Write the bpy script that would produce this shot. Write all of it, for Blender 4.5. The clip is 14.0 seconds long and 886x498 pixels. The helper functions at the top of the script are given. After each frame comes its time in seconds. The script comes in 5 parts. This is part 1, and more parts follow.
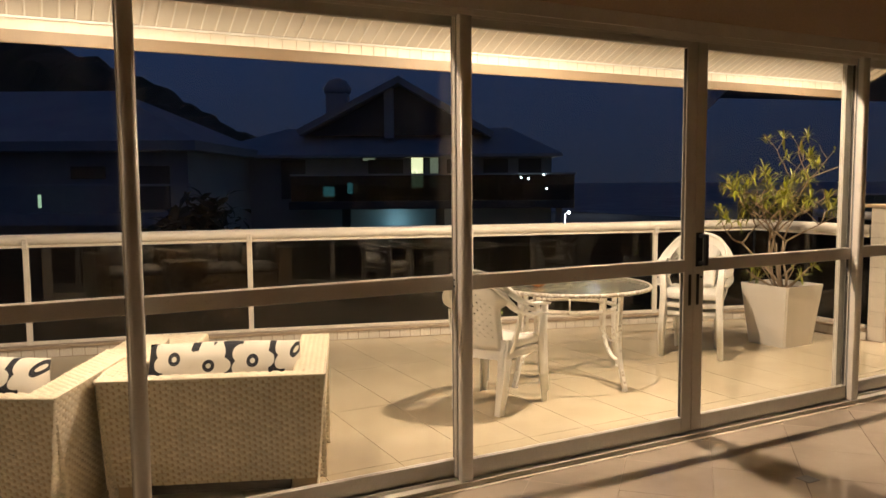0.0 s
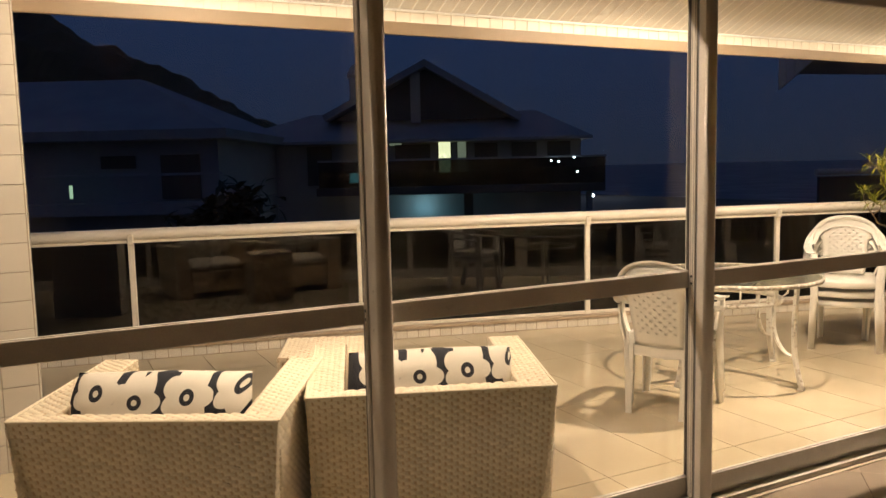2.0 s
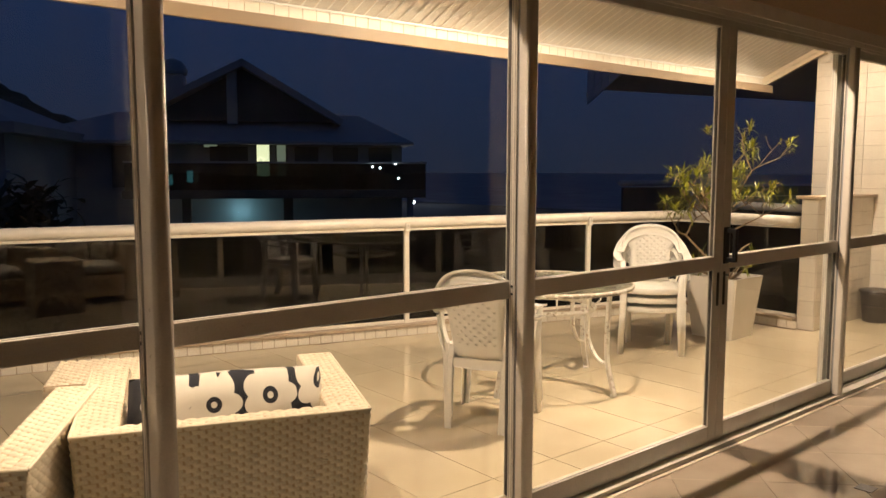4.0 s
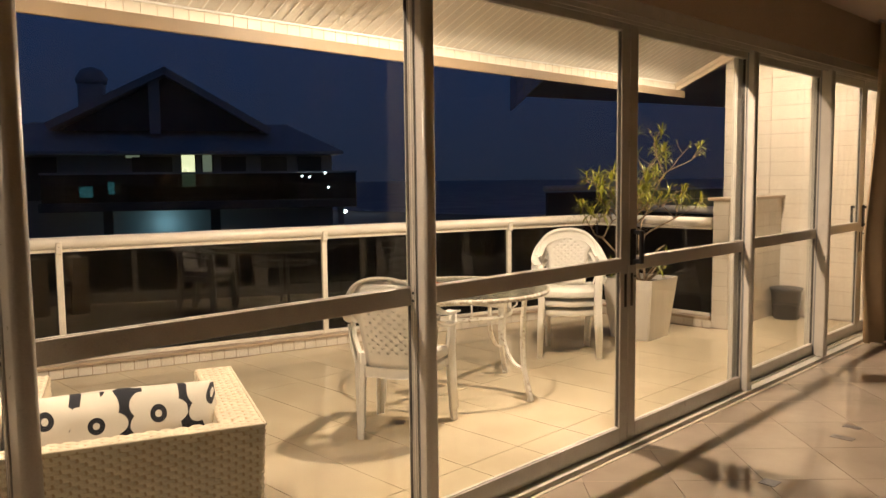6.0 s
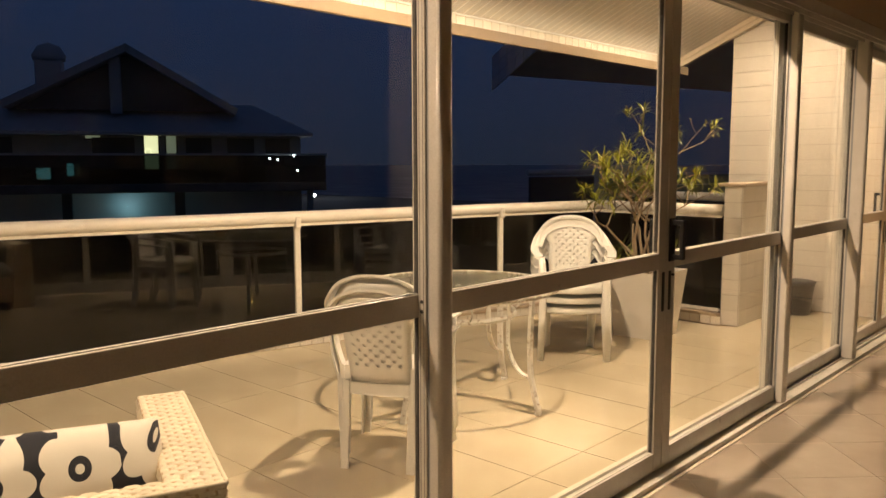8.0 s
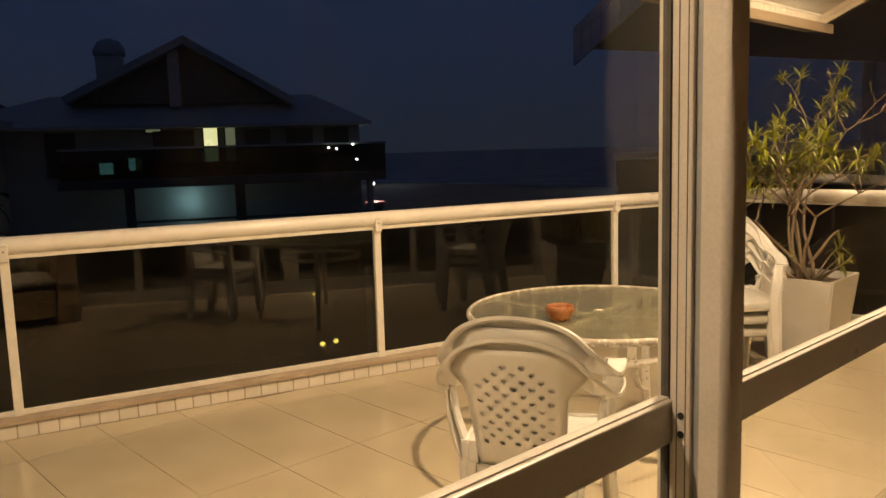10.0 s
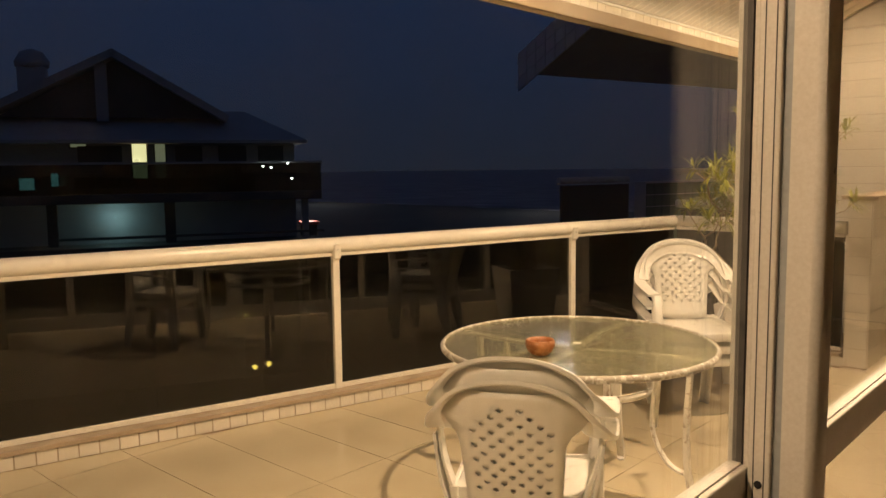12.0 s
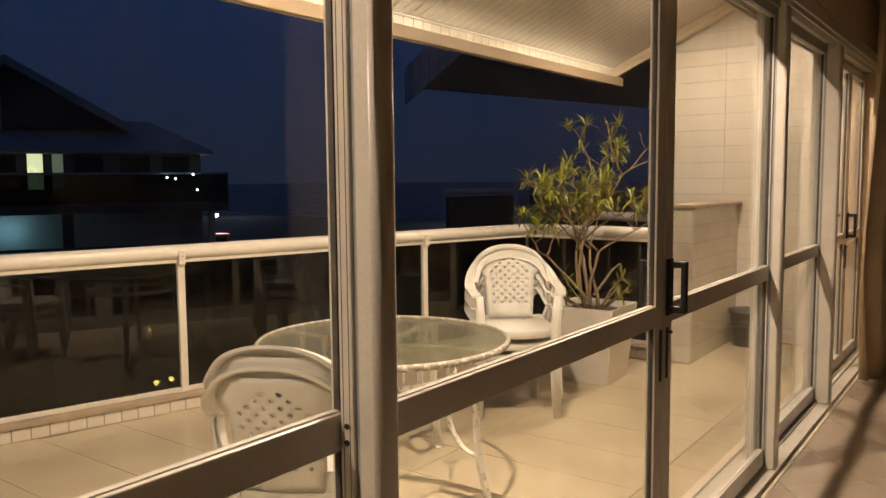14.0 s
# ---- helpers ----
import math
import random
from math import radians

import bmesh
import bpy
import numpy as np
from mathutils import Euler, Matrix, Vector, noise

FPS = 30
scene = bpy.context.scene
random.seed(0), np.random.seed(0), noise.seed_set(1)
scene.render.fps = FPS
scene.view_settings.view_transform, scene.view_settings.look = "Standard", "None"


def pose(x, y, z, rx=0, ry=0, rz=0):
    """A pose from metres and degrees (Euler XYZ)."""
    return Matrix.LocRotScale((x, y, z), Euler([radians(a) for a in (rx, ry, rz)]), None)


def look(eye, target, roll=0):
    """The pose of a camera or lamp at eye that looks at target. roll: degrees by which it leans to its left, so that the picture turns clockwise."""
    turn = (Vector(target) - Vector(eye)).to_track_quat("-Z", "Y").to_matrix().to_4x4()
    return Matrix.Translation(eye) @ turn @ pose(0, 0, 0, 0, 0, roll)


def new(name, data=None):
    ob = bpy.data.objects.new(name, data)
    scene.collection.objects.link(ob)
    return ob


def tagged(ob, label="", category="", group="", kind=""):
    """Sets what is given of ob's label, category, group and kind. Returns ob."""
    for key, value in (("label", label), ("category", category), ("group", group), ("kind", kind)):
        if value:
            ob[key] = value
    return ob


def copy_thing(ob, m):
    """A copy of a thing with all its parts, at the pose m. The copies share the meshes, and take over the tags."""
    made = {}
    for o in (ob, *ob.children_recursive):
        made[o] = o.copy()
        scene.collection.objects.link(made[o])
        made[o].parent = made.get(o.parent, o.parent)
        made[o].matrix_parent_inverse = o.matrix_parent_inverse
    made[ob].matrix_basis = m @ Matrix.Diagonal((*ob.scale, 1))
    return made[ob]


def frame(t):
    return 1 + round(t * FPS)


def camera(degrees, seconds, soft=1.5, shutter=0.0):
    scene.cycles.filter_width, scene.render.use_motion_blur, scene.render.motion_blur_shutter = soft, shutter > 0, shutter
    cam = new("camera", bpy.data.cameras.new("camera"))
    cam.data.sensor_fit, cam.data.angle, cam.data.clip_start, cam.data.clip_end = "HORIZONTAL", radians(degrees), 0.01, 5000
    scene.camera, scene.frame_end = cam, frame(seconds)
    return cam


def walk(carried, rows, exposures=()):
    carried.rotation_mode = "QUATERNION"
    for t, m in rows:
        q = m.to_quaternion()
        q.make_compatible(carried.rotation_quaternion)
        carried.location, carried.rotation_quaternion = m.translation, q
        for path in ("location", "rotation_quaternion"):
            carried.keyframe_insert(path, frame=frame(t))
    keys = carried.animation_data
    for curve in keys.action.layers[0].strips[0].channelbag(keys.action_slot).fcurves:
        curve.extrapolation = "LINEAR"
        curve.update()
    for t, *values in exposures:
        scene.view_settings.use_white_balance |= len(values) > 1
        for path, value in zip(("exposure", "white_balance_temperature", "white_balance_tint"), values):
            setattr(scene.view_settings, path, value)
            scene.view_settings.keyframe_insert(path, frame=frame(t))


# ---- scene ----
cam = camera(59.1, 14.0)
PATH = [
    (0, (0.197, 1.289, 1.533), (1.125, 3.052, 1.361), -0.4),
    (0.5, (-0.016, 1.473, 1.532), (0.922, 3.229, 1.335), -1.0),
    (1, (-0.246, 1.636, 1.545), (0.688, 3.392, 1.33), -1.3),
    (1.5, (-0.353, 1.926, 1.536), (0.55, 3.697, 1.312), -1.4),
    (2, (-0.476, 2.133, 1.553), (0.424, 3.907, 1.342), -1.3),
    (2.2, (-0.542, 2.167, 1.561), (0.37, 3.935, 1.354), -1.2),
    (2.5, (-0.629, 2.248, 1.562), (0.332, 3.99, 1.36), -0.7),
    (3, (-0.595, 2.295, 1.544), (0.494, 3.961, 1.347), 0.0),
    (3.5, (-0.417, 2.334, 1.531), (0.779, 3.925, 1.337), 0.1),
    (4, (-0.263, 2.381, 1.529), (1.015, 3.906, 1.329), 0.1),
    (4.2, (-0.232, 2.383, 1.528), (1.072, 3.887, 1.33), 0.2),
    (6.5, (-0.059, 2.331, 1.502), (1.372, 3.716, 1.315), -0.6),
    (7, (0.022, 2.475, 1.49), (1.482, 3.827, 1.287), -0.2),
    (9.5, (0.823, 3.795, 1.479), (2.228, 5.194, 1.212), -1.5),
    (10, (0.915, 4.035, 1.495), (2.264, 5.49, 1.241), -1.7),
    (10.5, (0.875, 4.22, 1.521), (2.202, 5.696, 1.274), -1.8),
    (11, (0.838, 4.352, 1.524), (2.203, 5.795, 1.29), -1.3),
    (11.5, (0.831, 4.369, 1.528), (2.252, 5.759, 1.307), -0.9),
    (12, (0.88, 4.273, 1.529), (2.355, 5.607, 1.323), -0.7),
    (12.5, (0.985, 4.11, 1.52), (2.496, 5.407, 1.331), -0.5),
    (13, (1.101, 3.959, 1.5), (2.642, 5.222, 1.325), 0.2),
    (13.5, (1.115, 3.834, 1.508), (2.697, 5.045, 1.333), 0.0),
    (14, (0.993, 3.686, 1.508), (2.6, 4.864, 1.331), -0.5),
]
EXPOSE = [(0, 0.32, 6400, 10), (7.2, 0.27, 6400, 10), (9.3, 0.03, 7800, 10), (12.5, -0.0, 7800, 11), (13.4, 0.0, 7000, 10), (14, 0.02, 6400, 10)]
walk(cam, [(t, look(eye, target, roll)) for t, eye, target, roll in PATH],
     exposures=EXPOSE)

# ---- world and light ----
WARM = (1.0, 0.76, 0.56)
world = bpy.data.worlds.new("night_sky")
scene.world = world
world.use_nodes = True
wn, wl = world.node_tree.nodes, world.node_tree.links
wn.clear()
w_out, w_bg = wn.new("ShaderNodeOutputWorld"), wn.new("ShaderNodeBackground")
w_geo, w_sep, w_ramp = wn.new("ShaderNodeTexCoord"), wn.new("ShaderNodeSeparateXYZ"), wn.new("ShaderNodeValToRGB")
wl.new(w_geo.outputs["Generated"], w_sep.inputs[0])
wl.new(w_sep.outputs["Z"], w_ramp.inputs[0])
w_ramp.color_ramp.elements[0].position, w_ramp.color_ramp.elements[0].color = 0.0, (0.0122, 0.0176, 0.0350, 1)
w_ramp.color_ramp.elements[1].position, w_ramp.color_ramp.elements[1].color = 0.22, (0.0098, 0.0204, 0.0585, 1)
wl.new(w_ramp.outputs[0], w_bg.inputs[0])
wl.new(w_bg.outputs[0], w_out.inputs[0])


def lamp(name, place, power, colour=WARM, radius=0.06):
    data = bpy.data.lights.new(name, "POINT")
    data.energy, data.color, data.shadow_soft_size = power, colour, radius
    ob = new(name, data)
    ob.location = place
    return ob


def downlight(place, power):
    """A wide spot that shines straight down from a recessed fitting."""
    data = bpy.data.lights.new("downlight", "SPOT")
    data.energy, data.color, data.shadow_soft_size = power, WARM, 0.05
    data.spot_size, data.spot_blend = radians(168), 0.6
    ob = new("downlight", data)
    ob.location = place
    return ob


LAMPS = [((-2.85, 5.45, 3.235), 95), ((0.45, 5.45, 3.235), 395), ((3.70, 5.45, 3.235), 700), ((7.15, 5.50, 3.21), 430)]
for place, power in LAMPS:
    downlight(place, power)


# ---- materials ----
class Mat:
    """A small builder of node materials."""

    def __init__(self, name, colour=(0.5, 0.5, 0.5), rough=0.5, metal=0.0, spec=0.5):
        self.m = bpy.data.materials.new(name)
        self.m.use_nodes = True
        self.n, self.l = self.m.node_tree.nodes, self.m.node_tree.links
        self.b = self.n["Principled BSDF"]
        self.b.inputs["Base Color"].default_value = (*colour, 1)
        self.b.inputs["Roughness"].default_value = rough
        self.b.inputs["Metallic"].default_value = metal
        self.b.inputs["Specular IOR Level"].default_value = spec
        self.co = self.n.new("ShaderNodeTexCoord").outputs["Object"]

    def noise(self, scale, detail=4.0, rough=0.55, stretch=(1, 1, 1), world_space=False):
        mp = self.n.new("ShaderNodeMapping")
        mp.inputs["Scale"].default_value = stretch
        src = self.n.new("ShaderNodeNewGeometry").outputs["Position"] if world_space else self.co
        self.l.new(src, mp.inputs[0])
        t = self.n.new("ShaderNodeTexNoise")
        t.inputs["Scale"].default_value, t.inputs["Detail"].default_value, t.inputs["Roughness"].default_value = scale, detail, rough
        self.l.new(mp.outputs[0], t.inputs["Vector"])
        return t.outputs["Fac"]

    def ramp(self, fac, stops):
        r = self.n.new("ShaderNodeValToRGB")
        e = r.color_ramp.elements
        while len(e) < len(stops):
            e.new(0.5)
        for el, (p, c) in zip(e, stops):
            el.position, el.color = p, (*c, 1) if len(c) == 3 else c
        self.l.new(fac, r.inputs[0])
        return r.outputs[0]

    def mix(self, fac, a, b, mode="MIX"):
        x = self.n.new("ShaderNodeMix")
        x.data_type, x.blend_type = "RGBA", mode
        for sock, v in ((x.inputs[0], fac), (x.inputs[6], a), (x.inputs[7], b)):
            if isinstance(v, (int, float)):
                sock.default_value = v
            elif isinstance(v, tuple):
                sock.default_value = (*v, 1)
            else:
                self.l.new(v, sock)
        return x.outputs[2]

    def math(self, op, a, b=None):
        x = self.n.new("ShaderNodeMath")
        x.operation = op
        for sock, v in zip(x.inputs, (a, b)):
            if v is None:
                continue
            if isinstance(v, (int, float)):
                sock.default_value = v
            else:
                self.l.new(v, sock)
        return x.outputs[0]

    def colour(self, sock):
        self.l.new(sock, self.b.inputs["Base Color"])
        return self

    def rough(self, sock):
        self.l.new(sock, self.b.inputs["Roughness"])
        return self

    def bump(self, sock, strength=0.2, distance=0.002):
        b = self.n.new("ShaderNodeBump")
        b.inputs["Strength"].default_value, b.inputs["Distance"].default_value = strength, distance
        self.l.new(sock, b.inputs["Height"])
        self.l.new(b.outputs[0], self.b.inputs["Normal"])
        return self

    def random(self):
        return self.n.new("ShaderNodeObjectInfo").outputs["Random"]

    def island(self):
        return self.n.new("ShaderNodeNewGeometry").outputs["Random Per Island"]


def grained(name, a, b, rough=0.5, scale=6.0, fine=120.0, metal=0.0, bump=0.12, spec=0.5, dist=0.001, rand=0.0, island=0.0):
    """A surface with stains at one scale and grain at another."""
    m = Mat(name, a, rough, metal, spec)
    c = m.ramp(m.noise(scale, 5, world_space=True), [(0.3, a), (0.75, b)])
    c = m.mix(0.12, c, m.ramp(m.noise(fine, 3), [(0.3, (0.2, 0.2, 0.2)), (0.7, (0.8, 0.8, 0.8))]), "OVERLAY")
    if rand or island:
        src = m.random() if rand else m.island()
        k = rand or island
        c = m.mix(1.0, c, m.ramp(src, [(0.0, (1 - k, 1 - k, 1 - k * 1.1)), (1.0, (1, 1, 1))]), "MULTIPLY")
    m.colour(c)
    r = m.ramp(m.noise(scale * 2.3, 4, world_space=True), [(0.3, (rough * 0.8,) * 3), (0.8, (min(1, rough * 1.25),) * 3)])
    m.rough(r)
    if bump:
        m.bump(m.noise(fine, 3), bump, dist)
    return m.m


def pane_material(name, tint, gloss=1.0, base=0.03, rough=0.0, smear_haze=0.0):
    """Clear or smoked glass: a tinted see-through pane with mirror gloss by Fresnel."""
    m = bpy.data.materials.new(name)
    m.use_nodes = True
    n, l = m.node_tree.nodes, m.node_tree.links
    n.clear()
    out, mx, tr, gl, fr = (n.new("ShaderNode" + k) for k in ("OutputMaterial", "MixShader", "BsdfTransparent", "BsdfGlossy", "LayerWeight"))
    tr.inputs[0].default_value = (*tint, 1)
    gl.inputs["Color"].default_value = (gloss, gloss, gloss, 1)
    gl.inputs["Roughness"].default_value = rough
    fr.inputs["Blend"].default_value = 0.5
    pw, mad = n.new("ShaderNodeMath"), n.new("ShaderNodeMath")
    pw.operation, pw.inputs[1].default_value = "POWER", 5.0
    mad.operation, mad.inputs[1].default_value, mad.inputs[2].default_value = "MULTIPLY_ADD", 1.0 - base, base
    l.new(fr.outputs["Facing"], pw.inputs[0])
    l.new(pw.outputs[0], mad.inputs[0])
    l.new(mad.outputs[0], mx.inputs[0])
    l.new(tr.outputs[0], mx.inputs[1])
    l.new(gl.outputs[0], mx.inputs[2])
    last = mx.outputs[0]
    # Milky streaks: smears on the glass, and haze painted in to lift the blacks.
    if smear_haze:
        co, mp, no, rp, df, m2 = (n.new("ShaderNode" + k) for k in ("TexCoord", "Mapping", "TexNoise", "ValToRGB", "BsdfDiffuse", "MixShader"))
        mp.inputs["Scale"].default_value = (9, 9, 0.9)
        no.inputs["Scale"].default_value, no.inputs["Detail"].default_value = 1.3, 5
        l.new(co.outputs["Object"], mp.inputs[0])
        l.new(mp.outputs[0], no.inputs["Vector"])
        rp.color_ramp.elements[0].position, rp.color_ramp.elements[0].color = 0.44, (smear_haze * 0.2, smear_haze * 0.2, smear_haze * 0.2, 1)
        rp.color_ramp.elements[1].position, rp.color_ramp.elements[1].color = 0.85, (smear_haze, smear_haze, smear_haze, 1)
        l.new(no.outputs["Fac"], rp.inputs[0])
        df.inputs[0].default_value = (0.6, 0.6, 0.6, 1)
        l.new(rp.outputs[0], m2.inputs[0])
        l.new(last, m2.inputs[1])
        l.new(df.outputs[0], m2.inputs[2])
        last = m2.outputs[0]
    l.new(last, out.inputs[0])
    return m


def glow(name, colour, strength):
    m = Mat(name, (0.8, 0.8, 0.8), 0.5)
    m.b.inputs["Emission Color"].default_value = (*colour, 1)
    m.b.inputs["Emission Strength"].default_value = strength
    return m.m


M_PORC = Mat("balcony_porcelain", (0.66, 0.57, 0.46), 0.2)
_c = M_PORC.ramp(M_PORC.noise(2.2, 6, world_space=True), [(0.3, (0.53, 0.44, 0.295)), (0.7, (0.61, 0.515, 0.355))])
_c = M_PORC.mix(1.0, _c, M_PORC.ramp(M_PORC.random(), [(0, (0.965, 0.96, 0.955)), (1, (1, 1, 1))]), "MULTIPLY")
M_PORC.colour(_c).rough(M_PORC.ramp(M_PORC.noise(5, 5, world_space=True), [(0.3, (0.03,) * 3), (0.75, (0.085,) * 3)]))
M_PORC = M_PORC.m
M_PORCIN = Mat("room_porcelain", (0.55, 0.47, 0.37), 0.12)
_c = M_PORCIN.ramp(M_PORCIN.noise(3.0, 6, world_space=True), [(0.3, (0.345, 0.285, 0.215)), (0.7, (0.42, 0.35, 0.27))])
_c = M_PORCIN.mix(1.0, _c, M_PORCIN.ramp(M_PORCIN.random(), [(0, (0.9, 0.89, 0.88)), (1, (1, 1, 1))]), "MULTIPLY")
M_PORCIN.colour(_c).rough(M_PORCIN.ramp(M_PORCIN.noise(4, 5, world_space=True), [(0.3, (0.025,) * 3), (0.75, (0.07,) * 3)]))
M_PORCIN = M_PORCIN.m
M_GROUT = grained("grout", (0.40, 0.315, 0.225), (0.31, 0.24, 0.165), 0.8)
M_GROUTW = grained("wall_grout", (0.36, 0.30, 0.23), (0.30, 0.25, 0.19), 0.9)
M_INSERT = grained("dark_floor_insert", (0.06, 0.045, 0.035), (0.12, 0.09, 0.07), 0.35, 30)
M_TILE = grained("white_wall_tile", (0.72, 0.66, 0.56), (0.78, 0.72, 0.62), 0.22, 3, 60, rand=0.08, bump=0.03)
M_TILEJ = grained("white_wall_tile_far", (0.72, 0.66, 0.56), (0.78, 0.72, 0.62), 0.25, 3, 60, island=0.08, bump=0.03)
M_STONE = grained("kerb_stone", (0.50, 0.40, 0.29), (0.34, 0.25, 0.17), 0.45, 7, 90, bump=0.2)
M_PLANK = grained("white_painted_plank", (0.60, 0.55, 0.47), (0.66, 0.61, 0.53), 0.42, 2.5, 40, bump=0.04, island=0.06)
# Whiter than the planks: light caught on their joints is put into this colour.
M_BEAD = grained("lit_plank_bead", (0.84, 0.82, 0.77), (0.86, 0.84, 0.80), 0.4, 3, 60, bump=0.02)
M_FASCIA = grained("fascia_paint", (0.66, 0.56, 0.43), (0.72, 0.62, 0.48), 0.5, 3, 60, bump=0.08)
# Darker than the fascia: the lip's shaded face is put into the tan.
M_LIP = grained("shaded_lip_tan", (0.33, 0.25, 0.165), (0.38, 0.29, 0.195), 0.45, 3, 60, bump=0.08)
M_PLASTER = grained("room_plaster", (0.52, 0.42, 0.31), (0.58, 0.47, 0.35), 0.85, 2, 90, bump=0.2)
M_ALU = grained("satin_aluminium", (0.56, 0.525, 0.45), (0.62, 0.585, 0.51), 0.34, 9, 160, metal=0.0, bump=0.05)
M_RAIL = grained("white_rail_paint", (0.76, 0.70, 0.60), (0.82, 0.77, 0.67), 0.3, 8, 60, bump=0.05)
M_RECESS = grained("recess_grey", (0.26, 0.28, 0.28), (0.32, 0.33, 0.32), 0.5, 9, 100)
M_BLACK = grained("black_plastic", (0.012, 0.012, 0.013), (0.02, 0.02, 0.02), 0.4, 8, 90)
M_GASKET = grained("rubber_gasket", (0.05, 0.047, 0.042), (0.09, 0.08, 0.07), 0.8, 20, 90)
M_GLASS = pane_material("clear_door_glass", (0.94, 0.96, 0.95), 1.0, 0.022, 0.0, 0.046)
M_SMOKE = pane_material("smoked_rail_glass", (0.26, 0.26, 0.21), 1.0, 0.055)
M_CHAIR = grained("white_chair_plastic", (0.74, 0.71, 0.64), (0.80, 0.77, 0.70), 0.32, 7, 70, bump=0.06)
M_TPAINT = Mat("chipped_white_paint", (0.74, 0.70, 0.62), 0.45)
_f = M_TPAINT.ramp(M_TPAINT.noise(38, 6, 0.65), [(0.56, (0, 0, 0)), (0.60, (1, 1, 1))])
M_TPAINT.colour(M_TPAINT.mix(_f, (0.76, 0.72, 0.64), (0.42, 0.36, 0.28))).bump(_f, 0.5, 0.0015)
M_TPAINT = M_TPAINT.m
M_TRIM = Mat("worn_rim_paint", (0.5, 0.46, 0.38), 0.5)
_f = M_TRIM.ramp(M_TRIM.noise(34, 7, 0.7), [(0.50, (0, 0, 0)), (0.55, (1, 1, 1))])
M_TRIM.colour(M_TRIM.mix(_f, (0.36, 0.31, 0.24), (0.68, 0.64, 0.56))).bump(_f, 0.6, 0.002)
M_TRIM = M_TRIM.m


def table_glass():
    """Rippled green glass: light passes, with a rough gloss and a faint milky texture."""
    m = bpy.data.materials.new("textured_table_glass")
    m.use_nodes = True
    n, l = m.node_tree.nodes, m.node_tree.links
    n.clear()
    out, m1, m2, tr, gl, df, lw, co, no, bp, rp, pw, mp = (n.new("ShaderNode" + k) for k in ("OutputMaterial", "MixShader", "MixShader", "BsdfTransparent", "BsdfGlossy", "BsdfDiffuse", "LayerWeight", "TexCoord", "TexNoise", "Bump", "ValToRGB", "Math", "Mapping"))
    mp.inputs["Scale"].default_value = (1.0, 2.2, 1.0)
    l.new(co.outputs["Object"], mp.inputs[0])
    l.new(mp.outputs[0], no.inputs["Vector"])
    no.inputs["Scale"].default_value, no.inputs["Detail"].default_value = 44.0, 1.0
    l.new(no.outputs["Fac"], bp.inputs["Height"])
    bp.inputs["Strength"].default_value, bp.inputs["Distance"].default_value = 0.9, 0.006
    tr.inputs[0].default_value = (0.70, 0.70, 0.55, 1)
    df.inputs[0].default_value = (0.52, 0.50, 0.37, 1)
    gl.inputs["Roughness"].default_value = 0.12
    l.new(bp.outputs[0], gl.inputs["Normal"])
    l.new(bp.outputs[0], df.inputs["Normal"])
    rp.color_ramp.elements[0].position, rp.color_ramp.elements[0].color = 0.44, (0.0, 0.0, 0.0, 1)
    rp.color_ramp.elements[1].position, rp.color_ramp.elements[1].color = 0.60, (0.30, 0.30, 0.30, 1)
    l.new(no.outputs["Fac"], rp.inputs[0])
    l.new(rp.outputs[0], m1.inputs[0])
    l.new(tr.outputs[0], m1.inputs[1])
    l.new(df.outputs[0], m1.inputs[2])
    lw.inputs["Blend"].default_value = 0.5
    l.new(bp.outputs[0], lw.inputs["Normal"])
    pw.operation, pw.inputs[1].default_value = "POWER", 5.0
    l.new(lw.outputs["Facing"], pw.inputs[0])
    l.new(pw.outputs[0], m2.inputs[0])
    l.new(m1.outputs[0], m2.inputs[1])
    l.new(gl.outputs[0], m2.inputs[2])
    l.new(m2.outputs[0], out.inputs[0])
    return m


M_TEXGLASS = table_glass()
M_WICKER = grained("white_wicker", (0.86, 0.74, 0.54), (0.90, 0.78, 0.59), 0.5, 10, 160, island=0.16, bump=0.12)
# Shade between the woven strands is put into the frame's colour.
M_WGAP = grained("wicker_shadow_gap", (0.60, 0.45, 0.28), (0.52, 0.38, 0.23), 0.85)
M_WBASE = grained("dark_chair_base", (0.035, 0.025, 0.02), (0.05, 0.04, 0.03), 0.7)
M_PLANTER = grained("white_planter", (0.76, 0.72, 0.65), (0.70, 0.65, 0.56), 0.4, 5, 90, bump=0.08)
M_SOIL = grained("potting_soil", (0.05, 0.03, 0.02), (0.10, 0.065, 0.04), 0.95, 25, 80, bump=0.8, dist=0.01)
M_BARK = grained("plant_bark", (0.34, 0.25, 0.16), (0.22, 0.15, 0.09), 0.8, 30, 120, bump=0.5, dist=0.003)
M_LEAF = grained("plant_leaf", (0.25, 0.28, 0.02), (0.40, 0.39, 0.04), 0.38, 6, 60, island=0.45)
M_BIN = grained("dark_bin_plastic", (0.035, 0.035, 0.037), (0.05, 0.05, 0.05), 0.4, 8, 90)
M_BOWL = grained("terracotta_bowl", (0.36, 0.14, 0.055), (0.28, 0.10, 0.04), 0.28, 18, 90)
M_CURTAIN = grained("beige_curtain", (0.46, 0.35, 0.22), (0.54, 0.42, 0.27), 0.85, 5, 400, bump=0.3)
M_LED = glow("led_strip", (1.0, 0.80, 0.58), 4.6)
M_LAMPG = glow("lamp_glass", (1.0, 0.74, 0.46), 6.0)


